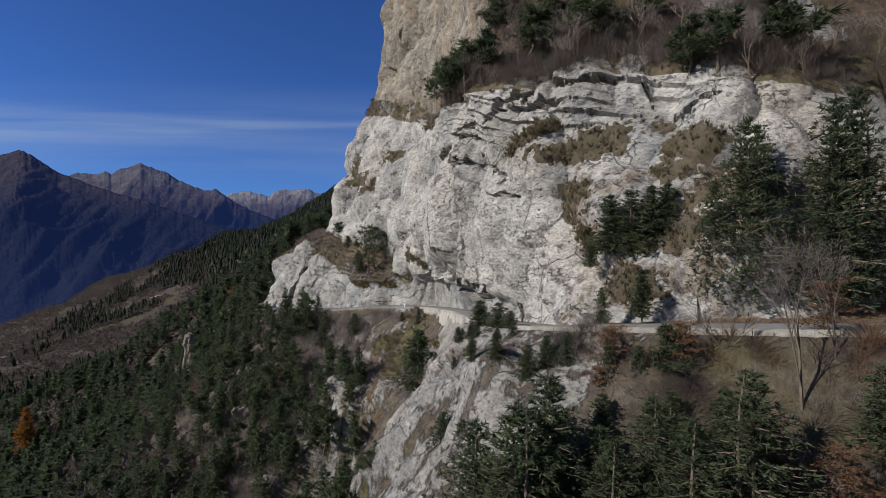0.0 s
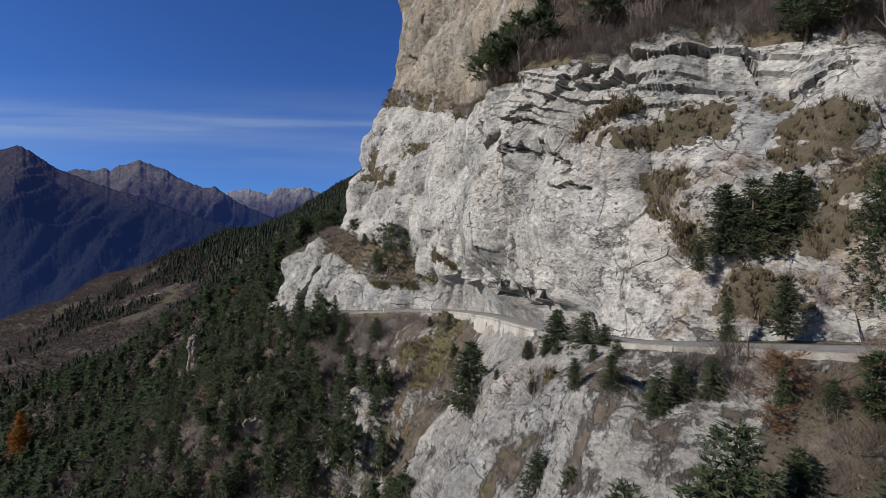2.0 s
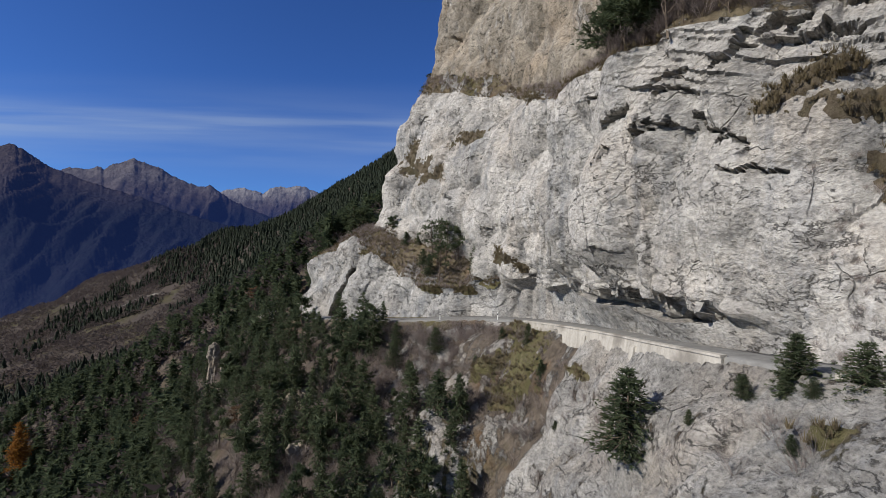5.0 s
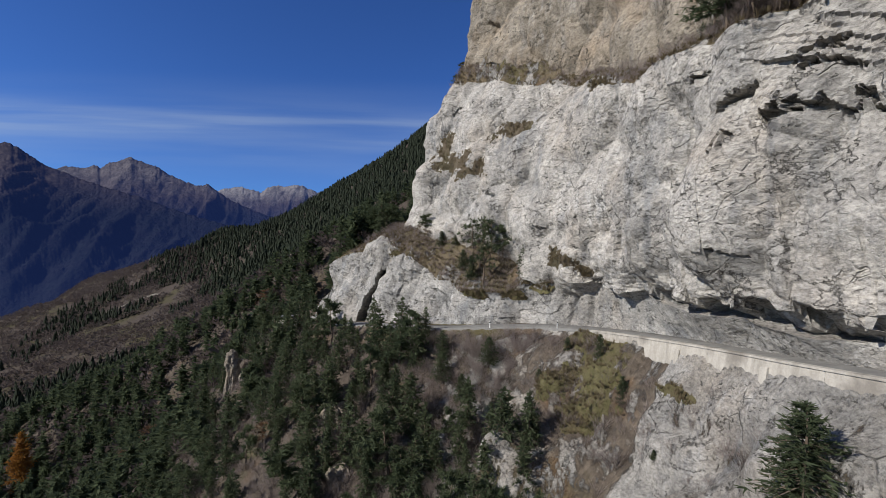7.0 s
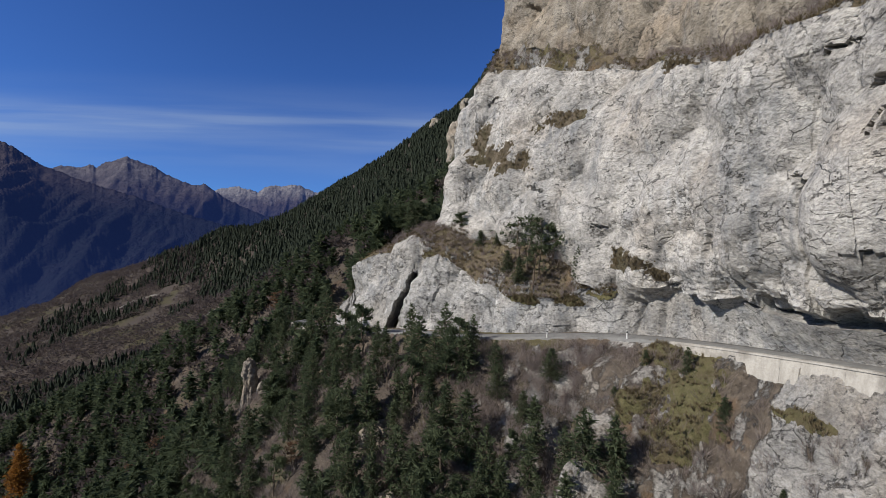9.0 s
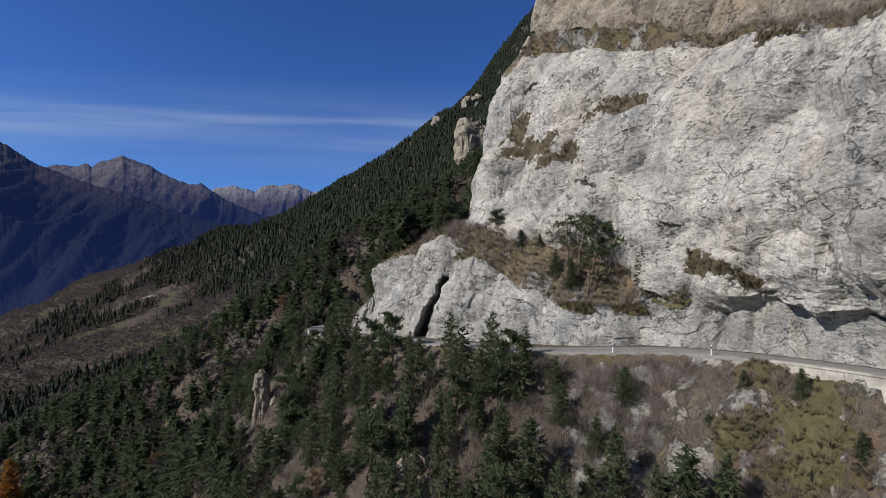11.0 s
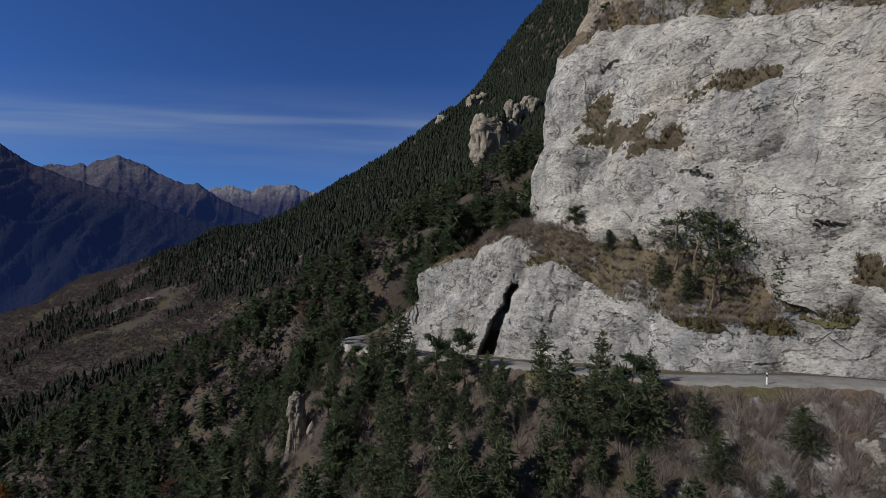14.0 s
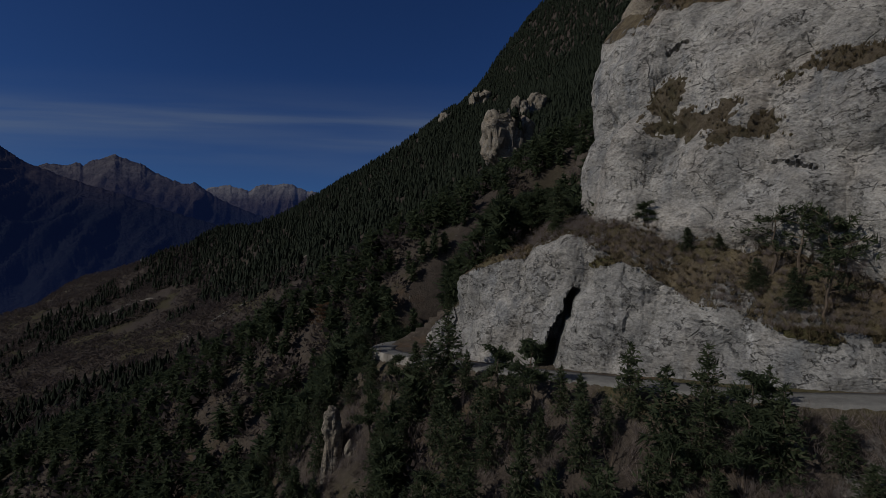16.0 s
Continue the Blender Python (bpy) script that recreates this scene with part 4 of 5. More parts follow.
for i in range(3):
    species("spruce%d" % i, conifer_meshes(20 + i, 0.20 + 0.03 * i, 0.08, 26, 7, -0.28, 12, 0.034, 5, 1.4), ("trunk", "crown"), (BARK, NEEDLE), "conifer_tree", "dark green conifer with drooping branches on the slope", "tree", "conifers near the road")
for i in range(2):
    species("tall%d" % i, conifer_meshes(26 + i, 0.25, 0.06, 27, 8, -0.12, 24, 0.021, 5, 1.35), ("trunk", "crown"), (BARK, NEEDLE), "conifer_tree", "tall dark green conifer with dense tiers of branches", "tree", "conifers near the road")
for i in range(4):
    species("wood%d" % i, conifer_meshes(30 + i, 0.21 + 0.025 * i, 0.08, 18, 6, -0.05, 7, 0.060, 3, 1.6), ("trunk", "crown"), (BARK, NEEDLE), "conifer_tree", "dark green conifer crowded in the steep forest below the road", "tree", "conifers of the forest")
for i in range(3):
    species("pine%d" % i, pine_meshes(40 + i, 0.30, 0.30, 17, 20, 0.080), ("trunk", "crown"), (BARK, NEEDLE), "pine_tree", "dark green mountain pine with an uneven crown on the slope", "tree", "pines on the slope")
for i in range(2):
    species("gnarled%d" % i, pine_meshes(48 + i, 0.34, 0.42, 11, 12, 0.060), ("trunk", "crown"), (BARK, NEEDLE), "gnarled_pine", "gnarled pine with a thin open crown on the rock shelf", "tree", "gnarled pines")
for i in range(3):
    whole = bare_meshes(60 + i, 7, 0.62, 3)
    joined = (np.concatenate([whole[0][0], whole[1][0]]), [tuple(f) for f in whole[0][1]] + [tuple(np.array(f) + len(whole[0][0])) for f in whole[1][1]])
    SHRUBS.append((joined[0], np.array(joined[1])))
    species("shrub%d" % i, [joined], ("branches",), (TWIG,), "bare_shrub", "leafless grey-brown shrub with fine twigs on the slope", "shrub", "bare shrubs on the slope")
for i in range(2):
    species("bare%d" % i, bare_meshes(80 + i, 1, 0.1, 5), ("trunk", "crown"), (BARK, TWIG), "bare_tree", "leafless deciduous tree with grey-brown twigs on the slope", "tree", "bare trees on the slope")


for i in range(2):
    species("alder%d" % i, bare_meshes(84 + i, 2, 0.25, 4), ("trunk", "crown"), (BARK, DARK_TWIG), "bare_tree", "leafless brown alder standing among the forest conifers", "tree", "bare trees in the forest")


species("slender", bare_meshes(93, 1, 0.05, 6, 0.75), ("trunk", "crown"), (BARK, TWIG), "bare_tree", "tall slender leafless tree with fine grey twigs on the bank", "tree", "bare trees on the slope")


def plant(key, x, y, z, height, turn=0.0, wide=1.0, label="", lean=0.0):
    parts, name, text, category, group = PROTO[key]
    root = new(name, parts[0][1] if len(parts) == 1 else None)
    tagged(root, label or text, category, group)
    root.matrix_basis = pose(x, y, z, lean, 0, turn) @ Matrix.Diagonal((height * wide, height * wide, height, 1))
    for part_name, me in parts if len(parts) > 1 else ():
        ob = new(part_name, me)
        ob.parent = root
    return root


def on_ground(x, y):
    return float(ground_height(np.array([x]), np.array([y]))[0])


def on_lower(x, y):
    flat = LOWER.reshape(-1, 3)
    return float(flat[((flat[:, :2] - (x, y)) ** 2).sum(1).argmin(), 2])


# conifers that stand apart: kind, place, foot, height, width
SINGLE = [("tall0", 19.4, 30.6, -3.6, 12.0, 0.95), ("tall1", 23.6, 28.9, -3.6, 12.8, 0.95), ("tall1", 18.0, 31.6, -3.5, 8.0, 1.0), ("tall0", 25.4, 29.5, -3.2, 13.0, 0.95), ("tall1", 21.4, 32.5, -1.0, 9.5, 0.9),
          ("spruce1", 12.9, 36.6, -0.6, 4.6, 1.7), ("spruce2", 14.3, 36.0, -0.9, 5.2, 1.6), ("spruce0", 15.6, 35.6, -0.8, 5.4, 1.5), ("spruce1", 16.8, 35.6, 0.4, 4.4, 1.5),
          ("spruce2", 11.6, 37.0, -1.6, 1.9, 1.6), ("spruce0", 13.4, 31.9, -4.8, 3.3, 1.5), ("spruce1", 11.2, 33.3, -5.4, 2.6, 1.2),
          ("spruce0", 3.4, 40.2, -8.8, 4.0, 2.1), ("spruce2", 4.6, 37.6, -8.6, 3.6, 2.0), ("spruce1", -2.2, 47.8, -13.0, 7.4, 2.0), ("spruce2", 5.2, 33.6, -9.2, 2.4, 1.5), ("spruce0", 4.2, 34.6, -9.6, 2.2, 1.5)]
for key, x, y, z, h, w in SINGLE:
    z, h = (on_lower(x, y) - 0.9, h * 0.82) if x < 6 else (z, h)
    plant(key, x, y, z, h, rng.uniform(0, 360), w)
# tall conifers on the slope below the road's first stretch, by their tops
for key, x, y, top, h, w in [("tall0", 12.3, 19.0, -4.9, 9, 1.5), ("tall1", 9.4, 21.0, -6.5, 9, 1.6), ("tall0", 10.3, 19.5, -6.9, 8, 1.5), ("tall1", 5.2, 22.6, -5.9, 9, 1.4), ("tall0", 3.7, 21.6, -7.0, 9, 1.5), ("tall1", 2.0, 24.0, -8.6, 8, 1.4), ("tall0", 7.4, 20.4, -8.2, 8, 1.4),
                            ("tall0", 6.6, 26.4, -7.6, 6, 1.4), ("slender", 16.3, 21.4, 1.8, 9, 0.9), ("slender", 18.2, 22.0, 0.6, 8, 0.9), ("spruce1", 9.2, 26.2, -5.4, 4, 0.9), ("pine1", 11.6, 24.6, -5.8, 5, 1.2), ("bare1", 13.2, 24.2, -3.6, 5, 1.0), ("bare0", 11.2, 26.0, -4.2, 4, 1.0), ("bare1", 9.4, 28.8, -4.6, 3, 1.0)]:
    foot = on_ground(x, y) - 0.2
    plant(key, x, y, foot, max(3.0, top - foot), rng.uniform(0, 360), w * min(1.0, h / max(3.0, top - foot)) ** 0.5)


for i, (x, y, h) in enumerate([(6.2, 24.6, 3.6), (8.2, 24.0, 3.2), (4.4, 24.8, 3.4), (12.8, 21.6, 3.4), (7.6, 22.4, 4.2), (11.0, 22.8, 2.8), (2.8, 27.0, 3.2), (1.6, 29.4, 2.8), (0.4, 31.5, 3.0)]):
    plant("spruce%d" % (i % 3), x, y, on_ground(x, y) - 0.1, h, rng.uniform(0, 360), 1.6)


# young conifers at the foot of the broken rock
for i, (x, y, h) in enumerate([(6.6, 29.4, 2.3), (7.6, 28.4, 2.1), (5.4, 29.0, 2.2), (2.2, 31.4, 1.7), (3.6, 30.0, 1.8)]):
    plant("spruce%d" % (i % 3), x, y, on_lower(x, y) - 0.2, h, 71 * i, 1.7)


# junipers, small pines and shrubs scattered over the rock below the road
for i in range(58):
    x, y, z = LOWER[rng.integers(70, 215), rng.integers(6, 70)]
    if not 30 < y < 62:
        continue
    plant("shrub%d" % (i % 3), x, y, z - 0.1, rng.uniform(0.6, 1.5), rng.uniform(0, 360), rng.uniform(1.2, 1.7))
for i, (x, y, h) in enumerate([(2.6, 39.9, 1.5), (1.6, 41.6, 1.4), (3.0, 38.6, 1.1), (2.0, 42.6, 1.0), (-0.4, 43.4, 0.9), (5.4, 36.4, 1.6), (1.2, 37.6, 1.0), (-3.2, 63.0, 0.9)]):
    plant("spruce%d" % (i % 3), x, y, on_lower(x, y) - 0.15, h, 47 * i, 1.9, "low dark green juniper on the broken rock")


def clear_view(at):
    """Leaves the rock needles and the open bend free of trees on their valley side."""
    ok = np.ones(len(at), bool)
    for cx, cy, deep in ((-62.2, 116.5, 11.0), (-59.0, 116.0, 7.0), (-56.0, 122.0, 3.5)):
        dx, dy = at[:, 0] - cx, cy - at[:, 1]
        ok &= ~((dy > -2) & (dy < deep) & (dx > 0.12 * dy - 1.5) & (dx < 0.42 * dy + 1.3))
    return at[ok]


def spread(n, x0, x1, y0, y1, keep, gap, seed):
    """Up to n places in a box, at least gap apart, where keep(x, y, distance, road index) allows."""
    r = np.random.default_rng(seed)
    x, y = r.uniform(x0, x1, n * 12), r.uniform(y0, y1, n * 12)
    d, k = from_road(x, y)
    ok = r.random(len(x)) < keep(x, y, d, k)
    got = []
    for a, b in zip(x[ok], y[ok]):
        if all((a - c) ** 2 + (b - e) ** 2 > gap * gap for c, e in got):
            got.append((a, b))
            if len(got) >= n:
                break
    got = clear_view(np.array(got))
    return got, ground_height(got[:, 0], got[:, 1])


def patchy(x, y, size, shift):
    return value_noise(np.stack([x / size, y / size, np.full_like(x, shift)], 1))


def forest_keep(x, y, d, k):
    """Thick forest below the road where it runs to the spur, thinning towards the scrub."""
    yr = ROAD[k, 1]
    w = step(yr, 89.0, 92.5) * step(-d, 2.4, 3.6)
    w = np.maximum(w, step(-d, 16, 22) * step(yr, 77, 85))
    w = np.maximum(w, 0.75 * step(-d, 11, 15) * step(yr, 38, 44) * (1 - step(yr, 49, 54)))
    w = np.maximum(w, 0.85 * step(-d, 11.5, 14) * step(yr, 50, 57))
    return np.where(d < 0, w, 0) * np.maximum(1 - step(-d, 12, 20), 0.5 + 0.5 * step(patchy(x, y, 9, 2.2), -0.35, 0.1))


where, zs = spread(430, -78, 2, 28, 140, lambda x, y, d, k: forest_keep(x, y, d, k) * (d > -34), 1.95, 11)
for i, ((x, y), z) in enumerate(zip(where, zs)):
    h = rng.uniform(4.5, 8.0)
    if i % 4 == 1:
        plant("alder%d" % (i // 4 % 2), x, y, z - 0.1, h * 0.8, rng.uniform(0, 360), rng.uniform(0.9, 1.3))
        continue
    plant("pine%d" % (i % 3) if i % 8 == 0 else "wood%d" % (i // 2 % 4), x, y, z - 0.2, h * rng.uniform(0.8, 1.12), rng.uniform(0, 360), rng.uniform(0.9, 1.25))


def scrub_keep(x, y, d, k):
    yr = ROAD[k, 1]
    w = step(-d, 2.6, 4.0) * (1 - step(-d, 34, 45)) * step(yr, 66, 74) * (1 - step(yr, 92, 98))
    w = np.maximum(w, 0.25 * step(-d, 3, 6) * (1 - step(-d, 40, 60)) * step(yr, 92, 98))
    w = np.maximum(w, 0.9 * step(-d, 2.8, 4) * (1 - step(-d, 22, 30)) * (1 - step(yr, 29, 35)))
    w = np.maximum(w, 0.9 * step(-d, 15, 20) * (1 - step(-d, 40, 48)) * step(yr, 46, 56) * (1 - step(yr, 92, 98)))
    w = np.maximum(w, 0.26 * step(-d, 3, 5) * (1 - step(-d, 30, 40)))
    return np.where(d < 0, w, 0)


where, zs = spread(170, -60, 30, 8, 112, scrub_keep, 1.5, 12)
for i, ((x, y), z) in enumerate(zip(where, zs)):
    h = rng.uniform(1.6, 3.6)
    plant("shrub%d" % (i % 3) if i % 7 else "bare%d" % (i % 2), x, y, z, h if i % 7 else h * 1.5, rng.uniform(0, 360), rng.uniform(0.9, 1.5))
where, zs = spread(34, -30, 20, 15, 90, lambda x, y, d, k: scrub_keep(x, y, d, k) * 0.6 * (1 - step(ROAD[k, 1], 32, 36) * (1 - step(ROAD[k, 1], 67, 72))), 3.5, 13)
for i, ((x, y), z) in enumerate(zip(where, zs)):
    plant("spruce%d" % (i % 3), x, y, z - 0.1, rng.uniform(1.8, 4.2), rng.uniform(0, 360), rng.uniform(1.2, 1.7))


def on_sheet(grid, run, k, count=len(FOOT)):
    """A place on a lofted sheet by its line's control index and the share across it."""
    i = int(round(run / (count - 1) * (NS - 1)))
    j = int(round(k * (grid.shape[1] - 1)))
    return grid[min(i, grid.shape[0] - 1), j]


# trees and scrub on the shelf between the two walls
for key, run, k, h, w in [("gnarled0", 11.15, 0.25, 9.0, 1.0), ("gnarled1", 11.45, 0.40, 7.4, 1.1), ("bare0", 10.75, 0.30, 7.0, 0.8), ("bare1", 10.9, 0.5, 6.4, 0.8), ("spruce0", 10.35, 0.20, 5.0, 1.4), ("gnarled0", 11.7, 0.5, 6.4, 1.2), ("gnarled1", 11.3, 0.12, 6.0, 1.2), ("bare1", 10.55, 0.6, 6.0, 0.8), ("spruce1", 11.6, 0.15, 4.0, 1.4), ("spruce2", 11.9, 0.3, 3.4, 1.5),
                          ("spruce1", 12.6, 0.55, 2.8, 1.6), ("pine2", 13.1, 0.75, 3.0, 1.4), ("spruce0", 9.6, 0.15, 1.6, 1.6), ("pine0", 14.4, 0.2, 2.4, 1.4), ("spruce2", 12.2, 0.7, 2.2, 1.5), ("pine1", 11.0, 0.55, 5.0, 1.2)]:
    x, y, z = on_sheet(SHELF, run, k, len(BAND_FOOT))
    plant(key, x, y, z - 0.1, h, rng.uniform(0, 360), w)
for i in range(44):
    run, k = rng.uniform(9.2, 15.6), rng.uniform(0.05, 0.95)
    x, y, z = on_sheet(SHELF, run, k, len(BAND_FOOT))
    plant("shrub%d" % (i % 3), x, y, z, rng.uniform(0.8, 2.0), rng.uniform(0, 360), rng.uniform(1.0, 1.6))
# wood behind the spur's shoulder
for i in range(40):
    run, k = rng.uniform(14.4, 18.5), rng.uniform(0.15, 1.0)
    x, y, z = on_sheet(SHELF, run, k, len(BAND_FOOT))
    plant("pine%d" % (i % 3) if i % 3 else "wood%d" % (i % 4), x, y, z - 0.2, rng.uniform(3.5, 7.5), rng.uniform(0, 360), rng.uniform(1.0, 1.4))
# scrub along the high ledge
for i in range(40):
    run, k = rng.uniform(7.0, 17.5), rng.uniform(0.05, 0.95)
    x, y, z = on_sheet(LEDGE, run, k)
    plant("shrub%d" % (i % 3), x, y, z, rng.uniform(0.5, 1.5), rng.uniform(0, 360), rng.uniform(1.0, 1.6))
for key, run, k, h, w in [("shrub0", 11.0, 0.4, 3.4, 1.2), ("shrub1", 10.8, 0.5, 3.0, 1.2), ("shrub2", 13.2, 0.5, 1.8, 1.6), ("shrub1", 14.2, 0.4, 1.9, 1.6), ("shrub0", 15.6, 0.5, 2.0, 1.5), ("shrub2", 9.8, 0.6, 2.4, 1.4), ("pine0", 17.0, 0.15, 1.8, 1.5), ("pine1", 16.7, 0.7, 2.0, 1.5), ("spruce0", 17.4, 0.4, 1.4, 1.4)]:
    x, y, z = on_sheet(LEDGE, run, k)
    plant(key, x, y, z - 0.1, h, rng.uniform(0, 360), w)
# the wood on the slope above the cliff's first stretch
for i in range(230):
    run, k = rng.uniform(1.0, 8.6), rng.uniform(0.0, 1.0) ** 0.8
    if i % 2:
        x, y, z = on_sheet(LEDGE, run, k)
    else:
        x, y, z = on_sheet(SLOPE, min(run, 8.0), k * 0.45)
    key = ("pine%d" % (i % 3)) if i % 10 == 0 else ("bare%d" % (i % 2) if i % 5 in (0, 1, 2, 3) else "shrub%d" % (i % 3))
    plant(key, x, y, z - 0.2, rng.uniform(3.0, 6.5) * (0.5 if key.startswith("shrub") else 1.0), rng.uniform(0, 360), rng.uniform(0.9, 1.4))
for key, run, k, h, w in [("pine0", 8.4, 0.1, 5.6, 1.5), ("pine1", 8.0, 0.15, 6.0, 1.5), ("pine2", 7.6, 0.2, 6.0, 1.4), ("pine1", 8.8, 0.2, 5.4, 1.5), ("pine2", 9.2, 0.35, 4.4, 1.5), ("pine0", 7.2, 0.3, 6.2, 1.4), ("bare0", 9.3, 0.1, 3.4, 1.2), ("pine2", 3.7, 0.0, 4.4, 1.4), ("pine1", 3.4, 0.1, 5.0, 1.4),
                          ("pine0", 5.0, 0.4, 6.0, 1.4), ("pine1", 2.6, 0.4, 6.5, 1.4), ("pine2", 6.2, 0.5, 6.5, 1.4), ("pine0", 4.2, 0.7, 7.0, 1.3), ("pine1", 5.6, 0.9, 7.0, 1.3), ("bare1", 4.6, 0.2, 5.0, 1.0), ("bare0", 6.6, 0.1, 4.6, 1.0), ("bare1", 5.4, 0.15, 4.2, 1.0), ("bare0", 3.0, 0.2, 5.6, 1.0), ("bare1", 7.0, 0.05, 4.0, 1.0)]:
    x, y, z = on_sheet(LEDGE, run, k)
    plant(key, x, y, z - 0.2, h, rng.uniform(0, 360), w)


# ---- far woods: one mesh each ----
def far_conifer(seed):
    r = np.random.default_rng(seed)
    v, f = [], []
    for tier in range(4):
        z0, z1 = 0.05 + tier * 0.21, 0.05 + tier * 0.21 + 0.40
        rad = 0.20 * (1 - tier / 4.6)
        b = len(v)
        v.append((r.normal() * 0.01, r.normal() * 0.01, min(1.0, z1)))
        for i in range(6):
            a = 6.283 * (i + r.uniform(-0.3, 0.3)) / 6
            q = rad * r.uniform(0.55, 1.3)
            v.append((math.cos(a) * q, math.sin(a) * q, z0 + r.uniform(-0.05, 0.06)))
        for i in range(6):
            f.append((b, b + 1 + i, b + 1 + (i + 1) % 6))
    return np.array(v), np.array(f)


def far_bare(seed, pieces=20):
    """A leafless crown seen from afar: a loose dome of small sprays of twigs."""
    r = np.random.default_rng(seed)
    v, f = [], []
    for i in range(pieces):
        way = r.normal(size=3)
        way[2] = abs(way[2])
        way /= np.linalg.norm(way)
        c = np.array([0, 0, 0.35]) + way * np.array([0.34, 0.34, 0.5]) * r.uniform(0.5, 1.0)
        up = way + np.array([0, 0, 0.8]) + r.normal(size=3) * 0.3
        up *= r.uniform(0.12, 0.24) / np.linalg.norm(up)
        side = np.cross(up, r.normal(size=3))
        side *= r.uniform(0.03, 0.08) / np.linalg.norm(side)
        b = len(v)
        v.extend([c - side, c + side, c + up])
        f.append((b, b + 1, b + 2))
    return np.array(v), np.array(f)


def scatter(name, protos, at, heights, wide, material, label, category):
    r = np.random.default_rng(len(at))
    pick = r.integers(0, len(protos), len(at))
    vs, fs, base = [], [], 0
    for k, (v, f) in enumerate(protos):
        m = np.flatnonzero(pick == k)
        a = r.uniform(0, 6.283, len(m))
        h = heights[m]
        w = h * wide * r.uniform(0.8, 1.25, len(m))
        x = (v[None, :, 0] * np.cos(a)[:, None] - v[None, :, 1] * np.sin(a)[:, None]) * w[:, None] + at[m, 0:1]
        y = (v[None, :, 0] * np.sin(a)[:, None] + v[None, :, 1] * np.cos(a)[:, None]) * w[:, None] + at[m, 1:2]
        z = v[None, :, 2] * h[:, None] + at[m, 2:3]
        vs.append(np.stack([x, y, z], -1).reshape(-1, 3))
        fs.append((f[None] + (np.arange(len(m)) * len(v))[:, None, None]).reshape(-1, f.shape[1]) + base)
        base += len(m) * len(v)
    me = make_mesh(name, np.concatenate(vs), np.concatenate(fs), material, False)
    return tagged(new(name, me), label, category, kind="stuff")


def far_places(n, seed, keep, x0, x1, y0, y1):
    r = np.random.default_rng(seed)
    y = y0 + (y1 - y0) * r.random(n) ** 1.25
    x = r.uniform(x0, x1, n)
    d, k = from_road(x, y)
    z = ground_height(x, y)
    ok = r.random(n) < keep(x, y, z, d, k)
    return np.stack([x, y, z - 0.3], 1)[ok], r


def slope_index(x, y):
    zero = np.interp(y, [60, 130, 182, 270, 350, 500, 660, 800, 1200, 3000], [-38, -44, -62, -62, -100, -190, -285, -370, -560, -1300])
    return x - zero


def dense(x, y, z, d, k):
    e = slope_index(x, y)
    w = step(e + 25 * patchy(x, y, 55, 4.4) + np.interp(y, [300, 430], [0, 62]), -12, 8)
    low = step(patchy(x, y, 38, 7.7) + 0.35 * patchy(x, y, 14, 1.1), -0.06, 0.18) * (1 - step(e, -190, -240))
    w = np.maximum(w, 0.8 * step(np.exp(-(((x + 335) / 75) ** 2 + ((y - 690) / 75) ** 2)) + 0.3 * patchy(x, y, 30, 5.5), 0.35, 0.6))
    near = step(-d, 24, 32) * (1 - step(y, 150, 210)) * step(slope_index(x, y), -130, -70) * (d < 0) * 0.9
    far_side = (np.abs(d) > 12) & ((d < 0) | (y > 150))
    return np.where(far_side, np.maximum(np.maximum(w, low * 0.9), near), 0) * (~((x > -108) & (x < -6) & (y > 60) & (y < 128) & (np.abs(d) < 22)))


at, r = far_places(34000, 21, dense, -420, 230, 60, 760)
at = at[(at[:, 0] ** 2 + at[:, 1] ** 2 > 3600)]
high, _ = far_places(9000, 24, dense, -60, 190, 380, 740)
at = np.concatenate([at, high[slope_index(high[:, 0], high[:, 1]) > 150]])
r = np.random.default_rng(25)
scatter("conifer_forest", [far_conifer(s) for s in range(5)], at[at[:, 1] > 215], r.uniform(4.5, 10.0, len(at)), 1.3, SHADED_NEEDLE, "dark conifer forest covering the mountainside beyond the cliff", "forest")


def plain_conifer(seed, close=False):
    """A forest conifer of medium detail, trunk and crown in one."""
    (tv, tf), (cv, cf) = conifer_meshes(seed, 0.21, 0.10, 15, 6, -0.1, 4, 0.072, 3, 1.7) if close else conifer_meshes(seed, 0.20, 0.12, 11, 5, -0.1, 1.0, 0.16, 2, 1.8)
    return cv, cf


def mid_keep(x, y, d, k):
    e = slope_index(x, y)
    w = step(-d, 27, 33) * step(ROAD[k, 1], 60, 80) * step(e, -150, -100)
    w = np.maximum(w, step(-d, 4, 7) * (1 - step(-d, 60, 80)) * step(ROAD[k, 1], 108, 116))
    return np.where(d < 0, w, 0) * (0.45 + 0.55 * step(patchy(x, y, 12, 2.2), -0.3, 0.1))


r = np.random.default_rng(31)
x, y = r.uniform(-190, 40, 11000), r.uniform(30, 225, 11000)
d, k = from_road(x, y)
inside = r.random(11000) < np.maximum(mid_keep(x, y, d, k), ((d > 3) | (d < -20)) * step(y, 138, 150) * step(slope_index(x, y) + 12 * patchy(x, y, 30, 4.4), -14, 4) * 0.8) * 0.56
x, y = clear_view(np.stack([x, y], 1)[inside]).T
at = np.stack([x, y, ground_height(x, y) - 0.3], 1)
back = [SHELF[r.integers(int(NS * 0.72), int(NS * 0.95)), r.integers(3, SHELF.shape[1])] - (0, 0, 0.3) for _ in range(170)]
x, y = r.uniform(-44, -14, 260), r.uniform(120, 152, 260)
d, k = from_road(x, y)
